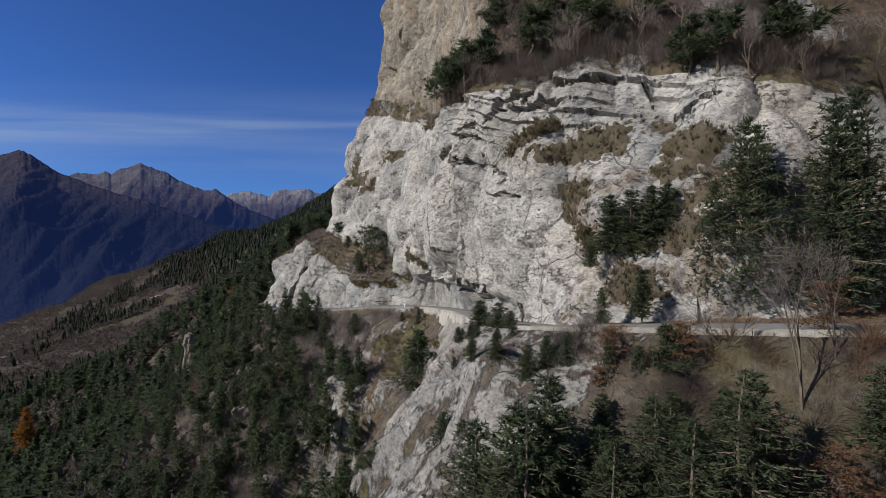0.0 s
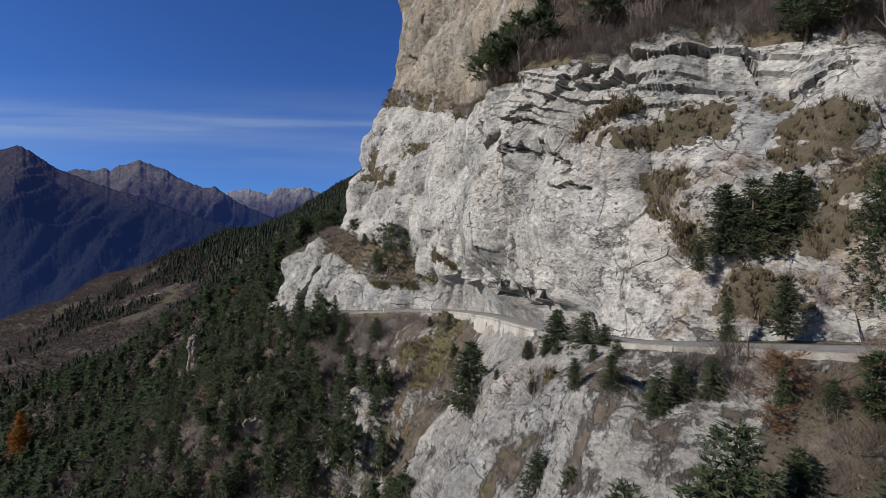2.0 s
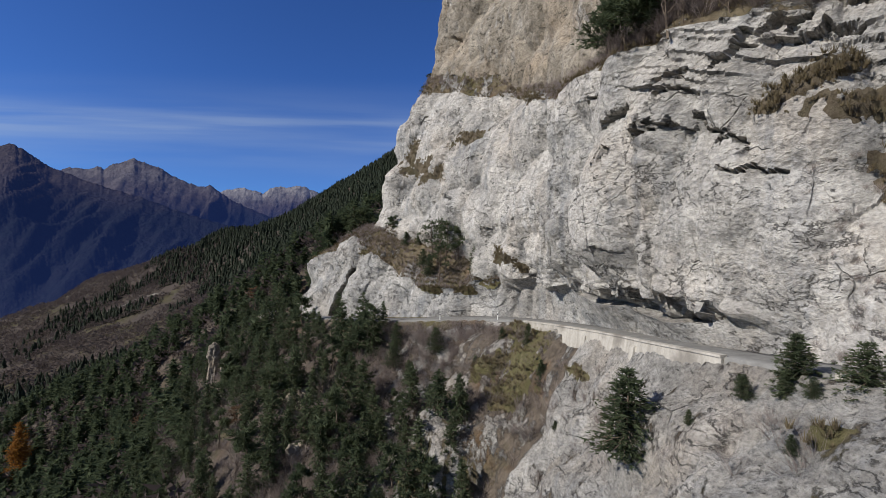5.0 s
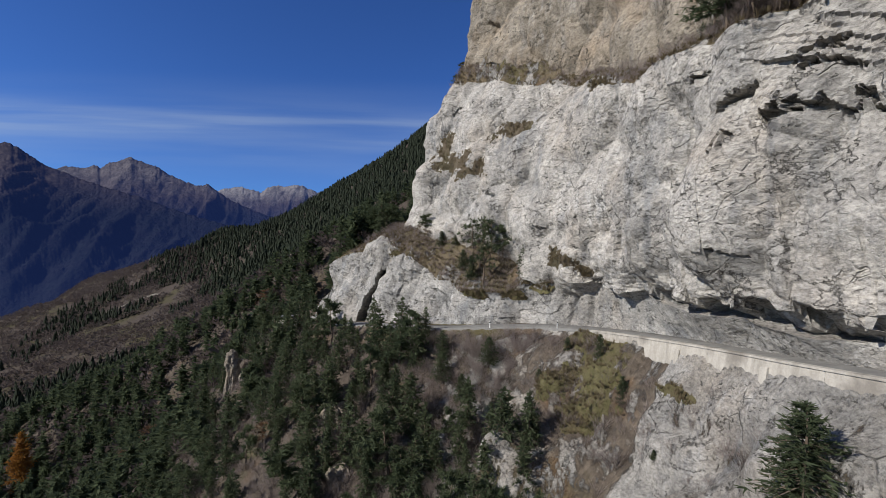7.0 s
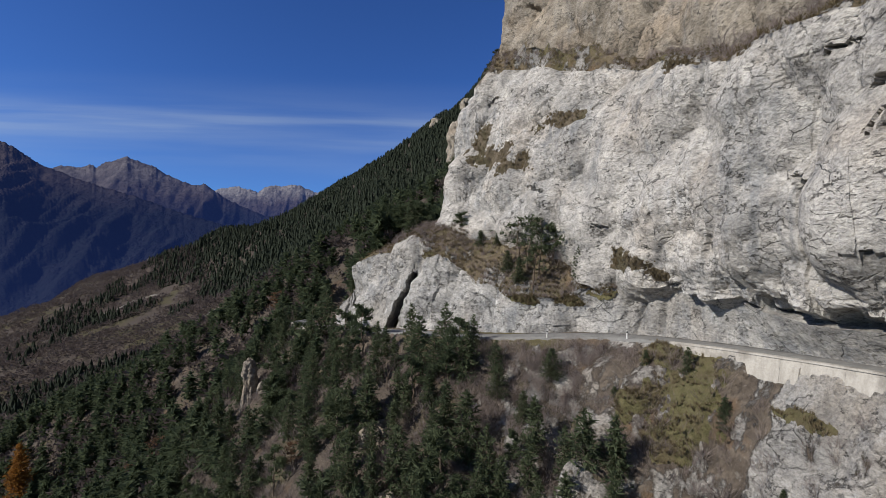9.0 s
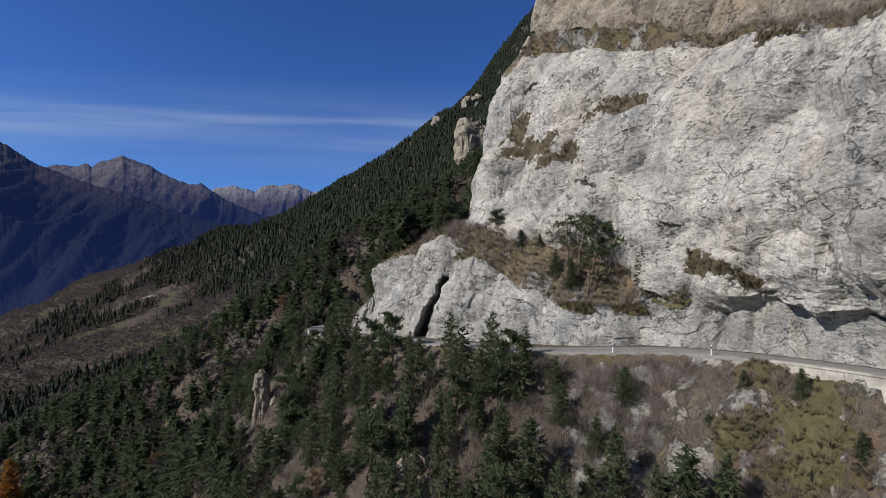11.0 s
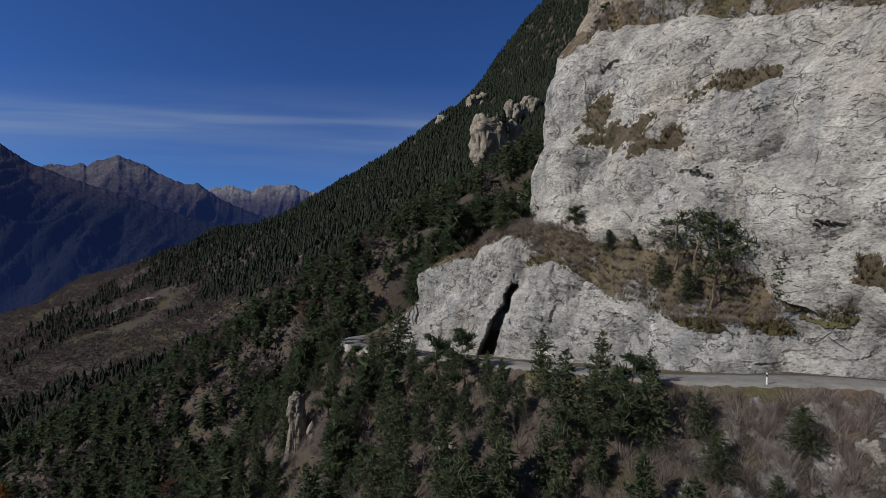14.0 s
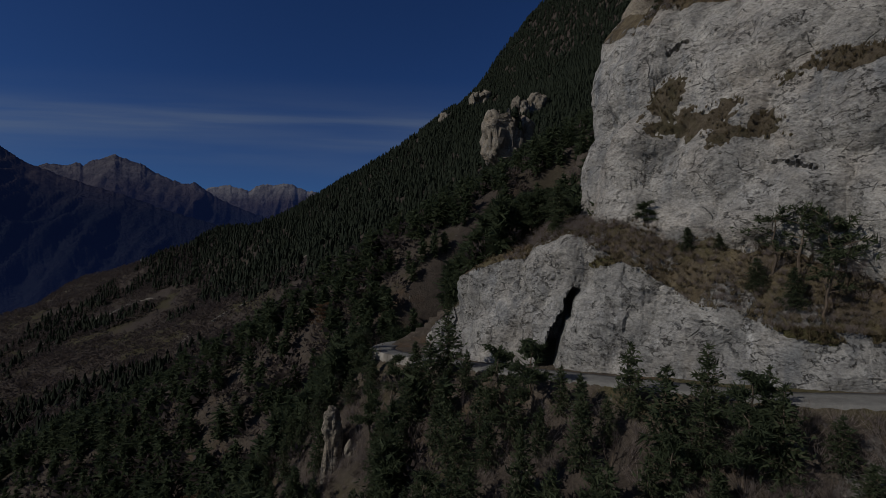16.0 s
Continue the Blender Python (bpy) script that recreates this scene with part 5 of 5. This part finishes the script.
behind = np.stack([x, y, ground_height(x, y) - 0.3], 1)[(d > 12) & (x + 0.6 * (y - 120) > -40)]
at = np.concatenate([at, back, behind])
near = (at[:, 0] + 44) ** 2 + (at[:, 1] - 50) ** 2 < 52 ** 2
scatter("young_conifer_wood", [plain_conifer(s, True) for s in range(55, 59)], at[near], r.uniform(4.0, 7.5, len(at)), 1.15, NEEDLE, "dark conifers on the slope below the spur", "forest")
at = at[~near]

leafless = np.arange(len(at)) % 4 == 0
scatter("leafless_wood", [far_bare(s, 34) for s in range(11, 16)], at[leafless], r.uniform(3.0, 5.5, len(at)), 1.1, DARK_TWIG, "leafless brown trees between the conifers of the slope", "woodland")
at = at[~leafless]
scatter("conifer_wood", [plain_conifer(s) for s in range(50, 55)], at, r.uniform(4.5, 8.5, len(at)), 1.15, NEEDLE, "dark conifers crowding the steep slope below the road", "forest")


def scrubby(x, y, z, d, k):
    e = slope_index(x, y)
    w = (1 - step(e + np.interp(y, [300, 430], [0, 62]), -5, 15)) * step(patchy(x, y, 30, 9.9) + 0.4 * patchy(x, y, 11, 3.3), -0.7, -0.3) * (1 - step(e, -330, -420))
    return np.where((np.abs(d) > 26) & (d < 0), w, 0)


at, r = far_places(40000, 22, scrubby, -640, 40, 40, 760)
scatter("bare_woodland", [far_bare(s) for s in range(5)], at, r.uniform(3.0, 6.5, len(at)), 1.7, DARK_TWIG, "leafless brown woodland and scrub on the terraces", "woodland")


def thicket(seed, twigs=76, thick=0.55):
    """A clump of bare scrub: many fine upright twigs."""
    r = np.random.default_rng(seed)
    v, f = [], []
    for i in range(twigs):
        a, t = r.uniform(0, 6.283), r.uniform(0.0, 0.45)
        foot = np.array([math.cos(a) * t * 0.5, math.sin(a) * t * 0.5, r.uniform(-0.05, 0.35)])
        tip = foot + np.array([math.cos(a) * t + r.normal() * 0.12, math.sin(a) * t + r.normal() * 0.12, r.uniform(0.3, 0.65)])
        side = np.cross(tip - foot, r.normal(size=3))
        side *= thick * r.uniform(0.006, 0.013) / np.linalg.norm(side)
        b = len(v)
        v.extend([foot - side, foot + side, tip])
        f.append((b, b + 1, b + 2))
    return np.array(v), np.array(f)


THICKETS = [thicket(s) for s in range(70, 75)]
FINE = [thicket(s, 130, 0.4) for s in range(75, 79)]
r = np.random.default_rng(33)
x, y = r.uniform(-70, 34, 30000), r.uniform(4, 125, 30000)
d, k = from_road(x, y)
inside = r.random(30000) < scrub_keep(x, y, d, k) * 0.85
x, y = x[inside], y[inside]
at = np.stack([x, y, ground_height(x, y)], 1)
close = at[at[:, 1] < 36]
scatter("bank_brush", FINE, close[170:1100], r.uniform(0.7, 1.9, len(close)), 1.5, DARK_TWIG, "dense brown brush on the bank below the road", "scrub")
close = close[:170]
scatter("bank_thicket", SHRUBS, close, r.uniform(0.9, 2.3, len(close)), 1.3, TWIG, "fine-twigged leafless shrubs crowding the bank below the road", "scrub")
at = at[at[:, 1] >= 36]
dark = at[::4]
scatter("dark_scrub", FINE, dark[:450], r.uniform(1.2, 3.0, len(dark)), 1.2, DARK_TWIG, "darker leafless alder scrub below the road", "scrub")
at = at[np.arange(len(at)) % 4 > 0]
scatter("scrub", THICKETS, at, r.uniform(0.9, 2.7, len(at)), 1.1, TWIG, "thickets of leafless grey-brown scrub below the road", "scrub")
spots = [SHELF[r.integers(int(NS * 0.44), int(NS * 0.72)), r.integers(0, SHELF.shape[1] - 2)] for _ in range(1100)]
spots += [LEDGE[r.integers(int(NS * 0.36), int(NS * 0.87)), r.integers(1, LEDGE.shape[1] - 2)] for _ in range(420)]
at = np.array(spots) + r.normal(size=(len(spots), 3)) * (0.45, 0.45, 0.05)
scatter("ledge_scrub", THICKETS, at, r.uniform(0.4, 1.3, len(at)), 1.3, TWIG, "low leafless scrub on the cliff's ledges", "scrub")
spots = [LEDGE[r.integers(0, int(NS * 0.43)), r.integers(1, LEDGE.shape[1])] for _ in range(1500)]
spots += [SLOPE[r.integers(0, SLOPE.shape[0]), r.integers(0, int(SLOPE.shape[1] * 0.7))] for _ in range(2200)]
at = np.array(spots)
at = at + r.normal(size=(len(at), 3)) * (0.6, 0.6, 0.05)
scatter("slope_woodland", THICKETS, at, r.uniform(0.8, 2.2, len(at)), 1.1, DARK_TWIG, "leafless brown wood on the steep slope above the cliff", "woodland")


# ---- grass ----
def grass_patch(x, y, z, wide, high, material, label, slant=0.0, sheet=None):
    """A pocket of dry grass on the rock: a ragged cushion of turf."""
    g = FACE if sheet is None else sheet
    flat = g.reshape(-1, 3)
    i, j = np.unravel_index(((flat - (x, y, z)) ** 2).sum(1).argmin(), g.shape[:2])
    a = max(0, i - 56)
    b = max(0, j - 46)
    block = g[a:i + 57, b:j + 47]
    tangent = g[min(i + 6, g.shape[0] - 1), j] - g[max(i - 6, 0), j]
    tangent /= np.linalg.norm(tangent)
    rise = g[i, min(j + 6, g.shape[1] - 1)] - g[i, max(j - 6, 0)]
    rise /= np.linalg.norm(rise)
    off = block - g[i, j]
    u, v = off @ tangent, off @ rise
    v = v - slant * u
    p = block.reshape(-1, 3)
    m = 1 - (u / wide) ** 2 - (v / high) ** 2 + (fbm(p, 1.7, 4, 0.6) * 0.78).reshape(u.shape)
    nrm = np.cross(tangent, rise)
    if nrm[0] > 0 and sheet is None:
        nrm = -nrm
    if sheet is not None and nrm[2] < 0:
        nrm = -nrm
    out = nrm * 0.75 + np.array([0, 0, 0.5])
    lift = -0.20 + 0.36 * np.sqrt(np.clip(m + 0.12, 0, 1)) + (fbm(p, 0.5, 2) * 0.10).reshape(u.shape)
    q = block + out * lift[..., None]
    faces = sheet_faces(*u.shape)
    keep = (m.ravel()[faces].max(1) > -0.1)
    faces = faces[keep]
    if len(faces) == 0:
        return np.zeros((0, 3))
    used, inv = np.unique(faces, return_inverse=True)
    me = make_mesh("grass_patch", q.reshape(-1, 3)[used], inv.reshape(-1, 4)[:, ::-1], material)
    tagged(new("grass_patch", me), label, "grass", "grass pockets on the cliff")
    return q[m > 0.1].reshape(-1, 3)


TURF = []
BROWN = "pocket of dry brown grass clinging to the cliff face"
for x, y, z, w, h, sl in [(13.4, 43.0, 9.3, 5.6, 1.8, -0.04), (20.5, 38.2, 6.8, 2.6, 2.4, 0.0), (10.5, 41.4, 4.3, 2.5, 2.7, 0.3), (5.8, 46.0, 10.8, 1.7, 0.8, 0.0), (9.1, 44.6, 11.5, 1.5, 1.0, 0.0),
                          (-19.4, 108.4, 15.6, 5.0, 2.2, 0.1), (-15.6, 104.6, 14.0, 3.4, 2.0, 0.1), (-22.0, 111.6, 20.0, 2.6, 3.2, 0.4), (-10.2, 98.8, 19.0, 4.4, 1.3, 0.0), (-4.6, 86.2, -1.6, 3.4, 1.5, 0.25), (-2.2, 83.2, -2.6, 2.2, 0.9, 0.2),
                          (13.0, 33.6, -3.0, 2.6, 1.6, 0.0), (16.5, 34.0, 1.0, 3.0, 1.6, 0.0), (10.2, 39.0, 0.6, 1.3, 1.8, 0.0), (-0.6, 80.6, 20.0, 3.0, 0.9, 0.2), (20.0, 34.2, 5.0, 3.0, 2.0, 0.0)]:
    TURF.append(grass_patch(x, y, z, w, h, DRY_GRASS, BROWN, sl))
OLIVE = "patch of olive grass on the slope below the road"
for x, y, z, w, h in [(-4.0, 74.5, -13.5, 3.2, 5.0), (-3.2, 78.5, -12.4, 2.6, 3.2), (-6.0, 71.5, -16.5, 2.4, 3.4), (-0.7, 64.6, -13.0, 2.6, 0.6), (3.6, 35.4, -9.6, 1.4, 0.9), (-7.5, 76.5, -15.5, 2.2, 3.0)]:
    TURF.append(grass_patch(x, y, z, w, h, OLIVE_GRASS, OLIVE, 0.0, LOWER))
for run, w, h in [(9.8, 2.2, 0.7), (10.6, 2.4, 0.9), (11.5, 2.2, 0.9), (13.6, 1.6, 0.7)]:
    x, y, z = on_sheet(BAND, run, 0.93, len(BAND_FOOT))
    TURF.append(grass_patch(x, y, z, w, h, OLIVE_GRASS, "olive turf hanging over the lower wall's edge", 0.0, BAND))


def tuft(seed):
    r = np.random.default_rng(seed)
    v, f = [], []
    for i in range(16):
        a = r.uniform(0, 6.283)
        foot = np.array([math.cos(a), math.sin(a), 0]) * r.uniform(0, 0.3)
        tip = foot + np.array([math.cos(a) * r.uniform(0.1, 0.7), math.sin(a) * r.uniform(0.1, 0.7), r.uniform(0.5, 1.0)])
        side = np.array([-math.sin(a), math.cos(a), 0]) * r.uniform(0.04, 0.09)
        b = len(v)
        v.extend([foot - side, foot + side, tip])
        f.append((b, b + 1, b + 2))
    return np.array(v), np.array(f)


r = np.random.default_rng(91)
spots = [q[r.integers(0, len(q), min(len(q), 130))] for q in TURF if len(q)]
spots.append(np.array([LEDGE[r.integers(int(NS * 0.33), int(NS * 0.88)), r.integers(0, LEDGE.shape[1])] for _ in range(1200)]))
spots.append(np.array([SHELF[r.integers(int(NS * 0.42), int(NS * 0.74)), r.integers(0, SHELF.shape[1])] for _ in range(3200)]))
at = np.concatenate(spots) + r.normal(size=(sum(map(len, spots)), 3)) * (0.35, 0.35, 0.0)
scatter("dry_grass", [tuft(s) for s in range(6)], at, r.uniform(0.25, 0.6, len(at)), 0.9, BLADES, "tufts of dry pale grass on the cliff's ledges and pockets", "grass")

# ---- walls beside the road ----
def beside(i, off, up):
    f = np.clip(i, 0, len(ROAD) - 1)
    k = np.arange(len(ROAD))
    p = np.array([np.interp(f, k, ROAD[:, c]) for c in range(3)])
    n = np.array([np.interp(f, k, ROAD_N[:, c]) for c in range(2)])
    return np.array([p[0] + n[0] * off, p[1] + n[1] * off, p[2] + up])


def wall_piece(name, parent, i0, i1, section, material, steps=8, label=""):
    """A length of wall along the road with the given section of (offset, height)."""
    cut = np.array([[beside(i, o, u) for o, u in section] for i in np.linspace(i0, i1, steps)])
    m = len(section)
    v = cut.reshape(-1, 3)
    f = [(a * m + b, a * m + (b + 1) % m, (a + 1) * m + (b + 1) % m, (a + 1) * m + b) for a in range(steps - 1) for b in range(m)]
    me = bpy.data.meshes.new(name)
    me.from_pydata([tuple(q) for q in v], [], f + [tuple(range(m))[::-1], tuple((steps - 1) * m + b for b in range(m))])
    me.materials.append(material)
    ob = new(name, me)
    ob.parent = parent
    if label:
        tagged(ob, label)
    return ob


def road_at(y):
    ok = np.flatnonzero(ROAD[:, 0] < 40)
    return int(ok[np.abs(ROAD[ok, 1] - y).argmin()])


a, b = road_at(46.0), road_at(80.0)
retaining = new("retaining_wall")
tagged(retaining, "pale stained concrete retaining wall carrying the road across the cliff", "wall")
cuts = np.linspace(a, b, 7)
for k in range(6):
    mid = 1 - abs((k + 0.5) / 3 - 1) ** 3
    h = 2.6 + 1.4 * mid
    wall_piece("wall_panel", retaining, cuts[k] + 0.02, cuts[k + 1] - 0.02, [(-1.7, 0.05), (-2.12, 0.05), (-2.12 - 0.12 * h, -h), (-1.7, -h)], CONCRETE, 10)
wall_piece("coping", retaining, a, b, [(-1.72, 0.24), (-2.2, 0.22), (-2.22, 0.06), (-1.72, 0.06)], CONCRETE, 50, "pale weathered concrete coping")
for f in (0.30, 0.62, 0.80):
    i = a + (b - a) * f
    wall_piece("buttress", retaining, i - 0.7, i + 0.7, [(-2.0, -0.3), (-2.35, -0.5), (-2.8, -4.2), (-2.0, -4.2)], CONCRETE, 3)

kerb = new("roadside_kerb")
tagged(kerb, "low pale concrete kerb along the road's outer edge", "kerb")
cuts = np.arange(road_at(25.0), road_at(41.0), 7.0)
for i0, i1 in zip(cuts[:-1], cuts[1:]):
    wall_piece("kerb_stone", kerb, i0 + 0.05, i1 - 0.05, [(-1.75, 0.24), (-1.98, 0.22), (-2.0, -0.35), (-1.75, -0.35)], CONCRETE, 4)

parapet = new("bend_parapet")
tagged(parapet, "low whitish stone parapet round the open bend of the road", "wall")
a, b = road_at(117.0), road_at(131.0)
cuts = np.linspace(a, b, 6)
for i0, i1 in zip(cuts[:-1], cuts[1:]):
    wall_piece("parapet_block", parapet, i0 + 0.05, i1 - 0.05, [(-2.2, 0.5), (-2.5, 0.48), (-2.6, -1.2), (-2.2, -1.2)], CONCRETE, 5)

WHITE = simple_material("white paint", (0.70, 0.70, 0.68), (0.78, 0.78, 0.76), 0.3, 0.6, 0.002)
BLACK = simple_material("black band", (0.02, 0.02, 0.02), (0.04, 0.04, 0.04), 0.3, 0.7, 0.002)
for y in (84.2, 88.9):
    i = road_at(y)
    post = new("delineator_post")
    tagged(post, "white roadside delineator post with a black band", "road post", "delineator posts")
    post.location = Vector(beside(i, -1.75, 0.05))
    for part_name, z0, z1, rad, mat in (("post", -0.1, 1.05, 0.07, WHITE), ("band", 0.72, 0.92, 0.074, BLACK)):
        bm = bmesh.new()
        bmesh.ops.create_cone(bm, cap_ends=True, segments=10, radius1=rad, radius2=rad * 0.9, depth=z1 - z0, matrix=Matrix.Translation((0, 0, (z0 + z1) / 2)))
        me = bpy.data.meshes.new(part_name)
        bm.to_mesh(me)
        bm.free()
        me.materials.append(mat)
        ob = new(part_name, me)
        ob.parent = post


# ---- outcrops ----
def outcrop(name, x, y, z, dims, seed, label, material=ROCK):
    bm = bmesh.new()
    bmesh.ops.create_icosphere(bm, subdivisions=5, radius=1.0)
    v = np.array([q.co for q in bm.verts])
    size = max(dims)
    s = np.sign(v) * np.abs(v) ** 0.45
    slim = (1.0 - 0.18 * v[:, 2]) if name != "boulder" else np.ones(len(v))
    p = s * dims * np.stack([slim, slim, np.ones(len(v))], 1)
    w = p + seed * 13.0
    wide = min(dims[0], dims[1])
    bulge = facets(w * (1, 1, 0.3), wide * 0.9, 0.8, seed) * 0.55 + facets(w * (1, 1, 0.55), wide * 0.35, 0.8, seed + 3) * 0.9 + fbm(w, wide * 0.25, 3) * wide * 0.07
    top = fbm(w * (1, 1, 0), wide * 0.7, 3, 0.6) * wide * 0.55 * step(v[:, 2], 0.2, 0.9)
    lean = np.sin(v[:, 2] * 1.7 + seed) * wide * 0.16
    q = p + v * bulge[:, None] * np.array([1, 1, 0.4])
    q[:, 0] += lean
    q[:, 2] += top
    for vert, c in zip(bm.verts, q):
        vert.co = c
    me = bpy.data.meshes.new(name)
    bm.to_mesh(me)
    bm.free()
    me.materials.append(material)
    ob = new(name, me)
    ob.location = (x, y, z)
    return tagged(ob, label, "rock", "rock outcrops")


outcrop("rock_needle", -62.2, 116.6, -27.8, (0.8, 1.0, 6.6), 2, "slender pale rock needle rising out of the forest", TAN_ROCK)
outcrop("rock_needle", -58.9, 116.3, -29.6, (0.9, 1.2, 4.2), 3, "stubby pale rock needle beside a taller one in the forest", TAN_ROCK)
CRAGS = []
for k, (x, y, z, dims) in enumerate([(-11, 297, 57, (8.0, 6, 13)), (-3, 303, 61, (6, 6, 9)), (38, 432, 118, (5, 5, 8)), (22, 425, 112, (4, 5, 8)), (16, 662, 190, (9, 9, 15)), (-22, 640, 153, (11, 9, 15))]):
    CRAGS.append((x, y, z, dims))
    outcrop("far_outcrop", x, y, z, dims, 4 + k, "pale limestone crag standing out of the dark mountainside forest", TAN_ROCK)
for k, (x, y, s) in enumerate([(-36, 88, 1.2), (-41, 96, 1.0), (-33, 80, 1.1)]):
    outcrop("boulder", x, y, on_ground(x, y) - s * 0.1, (s, s * 0.8, s * 1.1), 20 + k, "pale limestone boulder between the forest trees", TAN_ROCK)

# ---- far farms and tracks ----
ROOF = simple_material("grey roof", (0.16, 0.15, 0.15), (0.24, 0.23, 0.22), 1.0)
PLASTER = simple_material("pale plaster", (0.55, 0.52, 0.47), (0.66, 0.63, 0.58), 1.5)


def house(x, y, w, d, h, turn):
    z = on_ground(x, y) - 1.0
    root = new("farmhouse")
    tagged(root, "small pale farmhouse with a grey roof among the terraces", "house", "far farmhouses")
    root.matrix_basis = pose(x, y, z, 0, 0, turn)
    specs = [("wall", [(-w, -d, 0), (w, -d, 0), (w, d, 0), (-w, d, 0), (-w, -d, h), (w, -d, h), (w, d, h), (-w, d, h), (-w, 0, h + d * 0.7), (w, 0, h + d * 0.7)],
              [(0, 1, 5, 4), (2, 3, 7, 6), (1, 2, 6, 9, 5), (3, 0, 4, 8, 7)], PLASTER),
             ("roof", [(-w - 0.6, -d - 0.6, h - 0.2), (w + 0.6, -d - 0.6, h - 0.2), (w + 0.6, 0, h + d * 0.7 + 0.3), (-w - 0.6, 0, h + d * 0.7 + 0.3), (-w - 0.6, d + 0.6, h - 0.2), (w + 0.6, d + 0.6, h - 0.2)],
              [(0, 1, 2, 3), (3, 2, 5, 4)], ROOF)]
    for wx in (-0.5, 0.1, 0.6):
        specs.append(("window", [(w * wx, -d - 0.05, 2.0), (w * wx + 1.2, -d - 0.05, 2.0), (w * wx + 1.2, -d - 0.05, 3.6), (w * wx, -d - 0.05, 3.6)], [(0, 1, 2, 3)], BLACK))
    for part_name, v, f, mat in specs:
        me = bpy.data.meshes.new(part_name)
        me.from_pydata(v, [], f)
        me.materials.append(mat)
        ob = new(part_name, me)
        ob.parent = root


house(-424, 700, 4.5, 3, 3.2, 15)
GRAVEL = simple_material("pale gravel", (0.15, 0.135, 0.115), (0.22, 0.20, 0.17), 2.0)


def track(name, points, wide):
    line = even(spline(points, 120), 4.0)
    t = np.gradient(line, axis=0)
    t /= np.linalg.norm(t, axis=1, keepdims=True)
    n = np.stack([t[:, 1], -t[:, 0]], 1)
    cols = []
    for o, up in ((-1.1, -2.5), (-1, 0.5), (1, 0.5), (1.1, -2.5)):
        q = line + n * o * wide / 2
        cols.append(np.concatenate([q, (ground_height(line[:, 0], line[:, 1]) + up)[:, None]], 1))
    g = np.stack(cols, 1)
    me = make_mesh(name, g.reshape(-1, 3), sheet_faces(*g.shape[:2])[:, ::-1], GRAVEL)
    tagged(new(name, me), "pale gravel farm track across the terraces", "track", kind="structure")


track("road_track", [(-420, 350), (-366, 401), (-351, 432), (-338, 481), (-322, 505), (-290, 500)], 3.4)
track("road_lane", [(-200, 345), (-175, 365), (-150, 380), (-120, 385)], 3.4)

# ---- larches in autumn colour ----
LARCH = leaf_material("larch needles", (0.22, 0.10, 0.022), (0.36, 0.17, 0.04))
RUSSET = leaf_material("russet leaves", (0.135, 0.082, 0.052), (0.24, 0.145, 0.086))
species("larch", conifer_meshes(95, 0.19, 0.08, 18, 6, 0.0, 6, 0.06), ("trunk", "crown"), (BARK, LARCH), "larch_tree", "larch in bright orange autumn needles among dark conifers", "tree", "larches")
species("russet", pine_meshes(97, 0.40, 0.08, 26, 26, 0.045), ("trunk", "crown"), (BARK, RUSSET), "russet_tree", "small tree still holding russet autumn leaves", "tree", "russet trees")
z = on_ground(-131, 149)
plant("larch", -131, 149, z, min(17.0, max(8.0, -47.5 - z)), 20, 1.1)
for x, y, h in ((-92, 141, 6), (-96, 137, 5), (-47, 92, 3.4), (-120, 230, 8), (-75, 170, 6)):
    plant("russet", x, y, on_ground(x, y) - 0.2, h, 40, 1.2)
for x, y, h in ((9.5, 27.0, 2.2), (12.4, 24.8, 2.4), (13.6, 20.6, 3.0), (15.5, 19.0, 2.6), (19.0, 24.0, 2.6), (8.6, 26.0, 2.0)):
    plant("russet", x, y, on_ground(x, y) - 0.1, h, 40, 1.4)

# reddish thickets on the earth below the road's first stretch, and thin scrub on the slope above it
r = np.random.default_rng(97)
x, y = r.uniform(2, 30, 9000), r.uniform(10, 34, 9000)
d, k = from_road(x, y)
inside = r.random(9000) < step(-d, 2.4, 3.2) * (1 - step(-d, 15, 20)) * (d < 0) * (1 - step(ROAD[k, 1], 29, 34))
x, y = x[inside], y[inside]
red = patchy(x, y, 4.0, 6.6) > 0.12
bank = np.stack([x, y, ground_height(x, y)], 1)
scatter("russet_scrub", FINE, bank[red][:420], r.uniform(0.6, 1.5, 420), 1.6, RUSSET, "thickets of reddish-brown scrub on the bank below the road", "scrub")
scatter("brown_scrub", FINE, bank[~red][:800], r.uniform(0.8, 2.2, 800), 1.4, DARK_TWIG, "dense leafless brown brush crowding the bank below the road", "scrub")
spots = np.array([FACE[r.integers(int(NS * 0.06), int(NS * 0.31)), r.integers(9, 80)] for _ in range(420)]) + r.normal(size=(420, 3)) * 0.2
scatter("bank_scrub", THICKETS, spots[spots[:, 2] < 9], r.uniform(0.3, 1.1, 420), 1.3, TWIG, "thin dry scrub on the broken bank above the road", "scrub")

# conifers crowning the far crags
spots = []
for x, y, z, dims in CRAGS:
    for _ in range(46):
        a, b = r.uniform(-1, 1, 2)
        spots.append((x + a * dims[0] * 1.1, y + b * dims[1] * 0.9, z + dims[2] * (0.80 + 0.1 * r.random()) * (1.0 if abs(a) < 0.85 else 0.4)))
spots = np.array(spots)
scatter("crag_wood", [far_conifer(s) for s in range(5)], spots, r.uniform(3.0, 6.5, len(spots)), 1.3, SHADED_NEEDLE, "dark conifers crowning the pale crags", "forest")
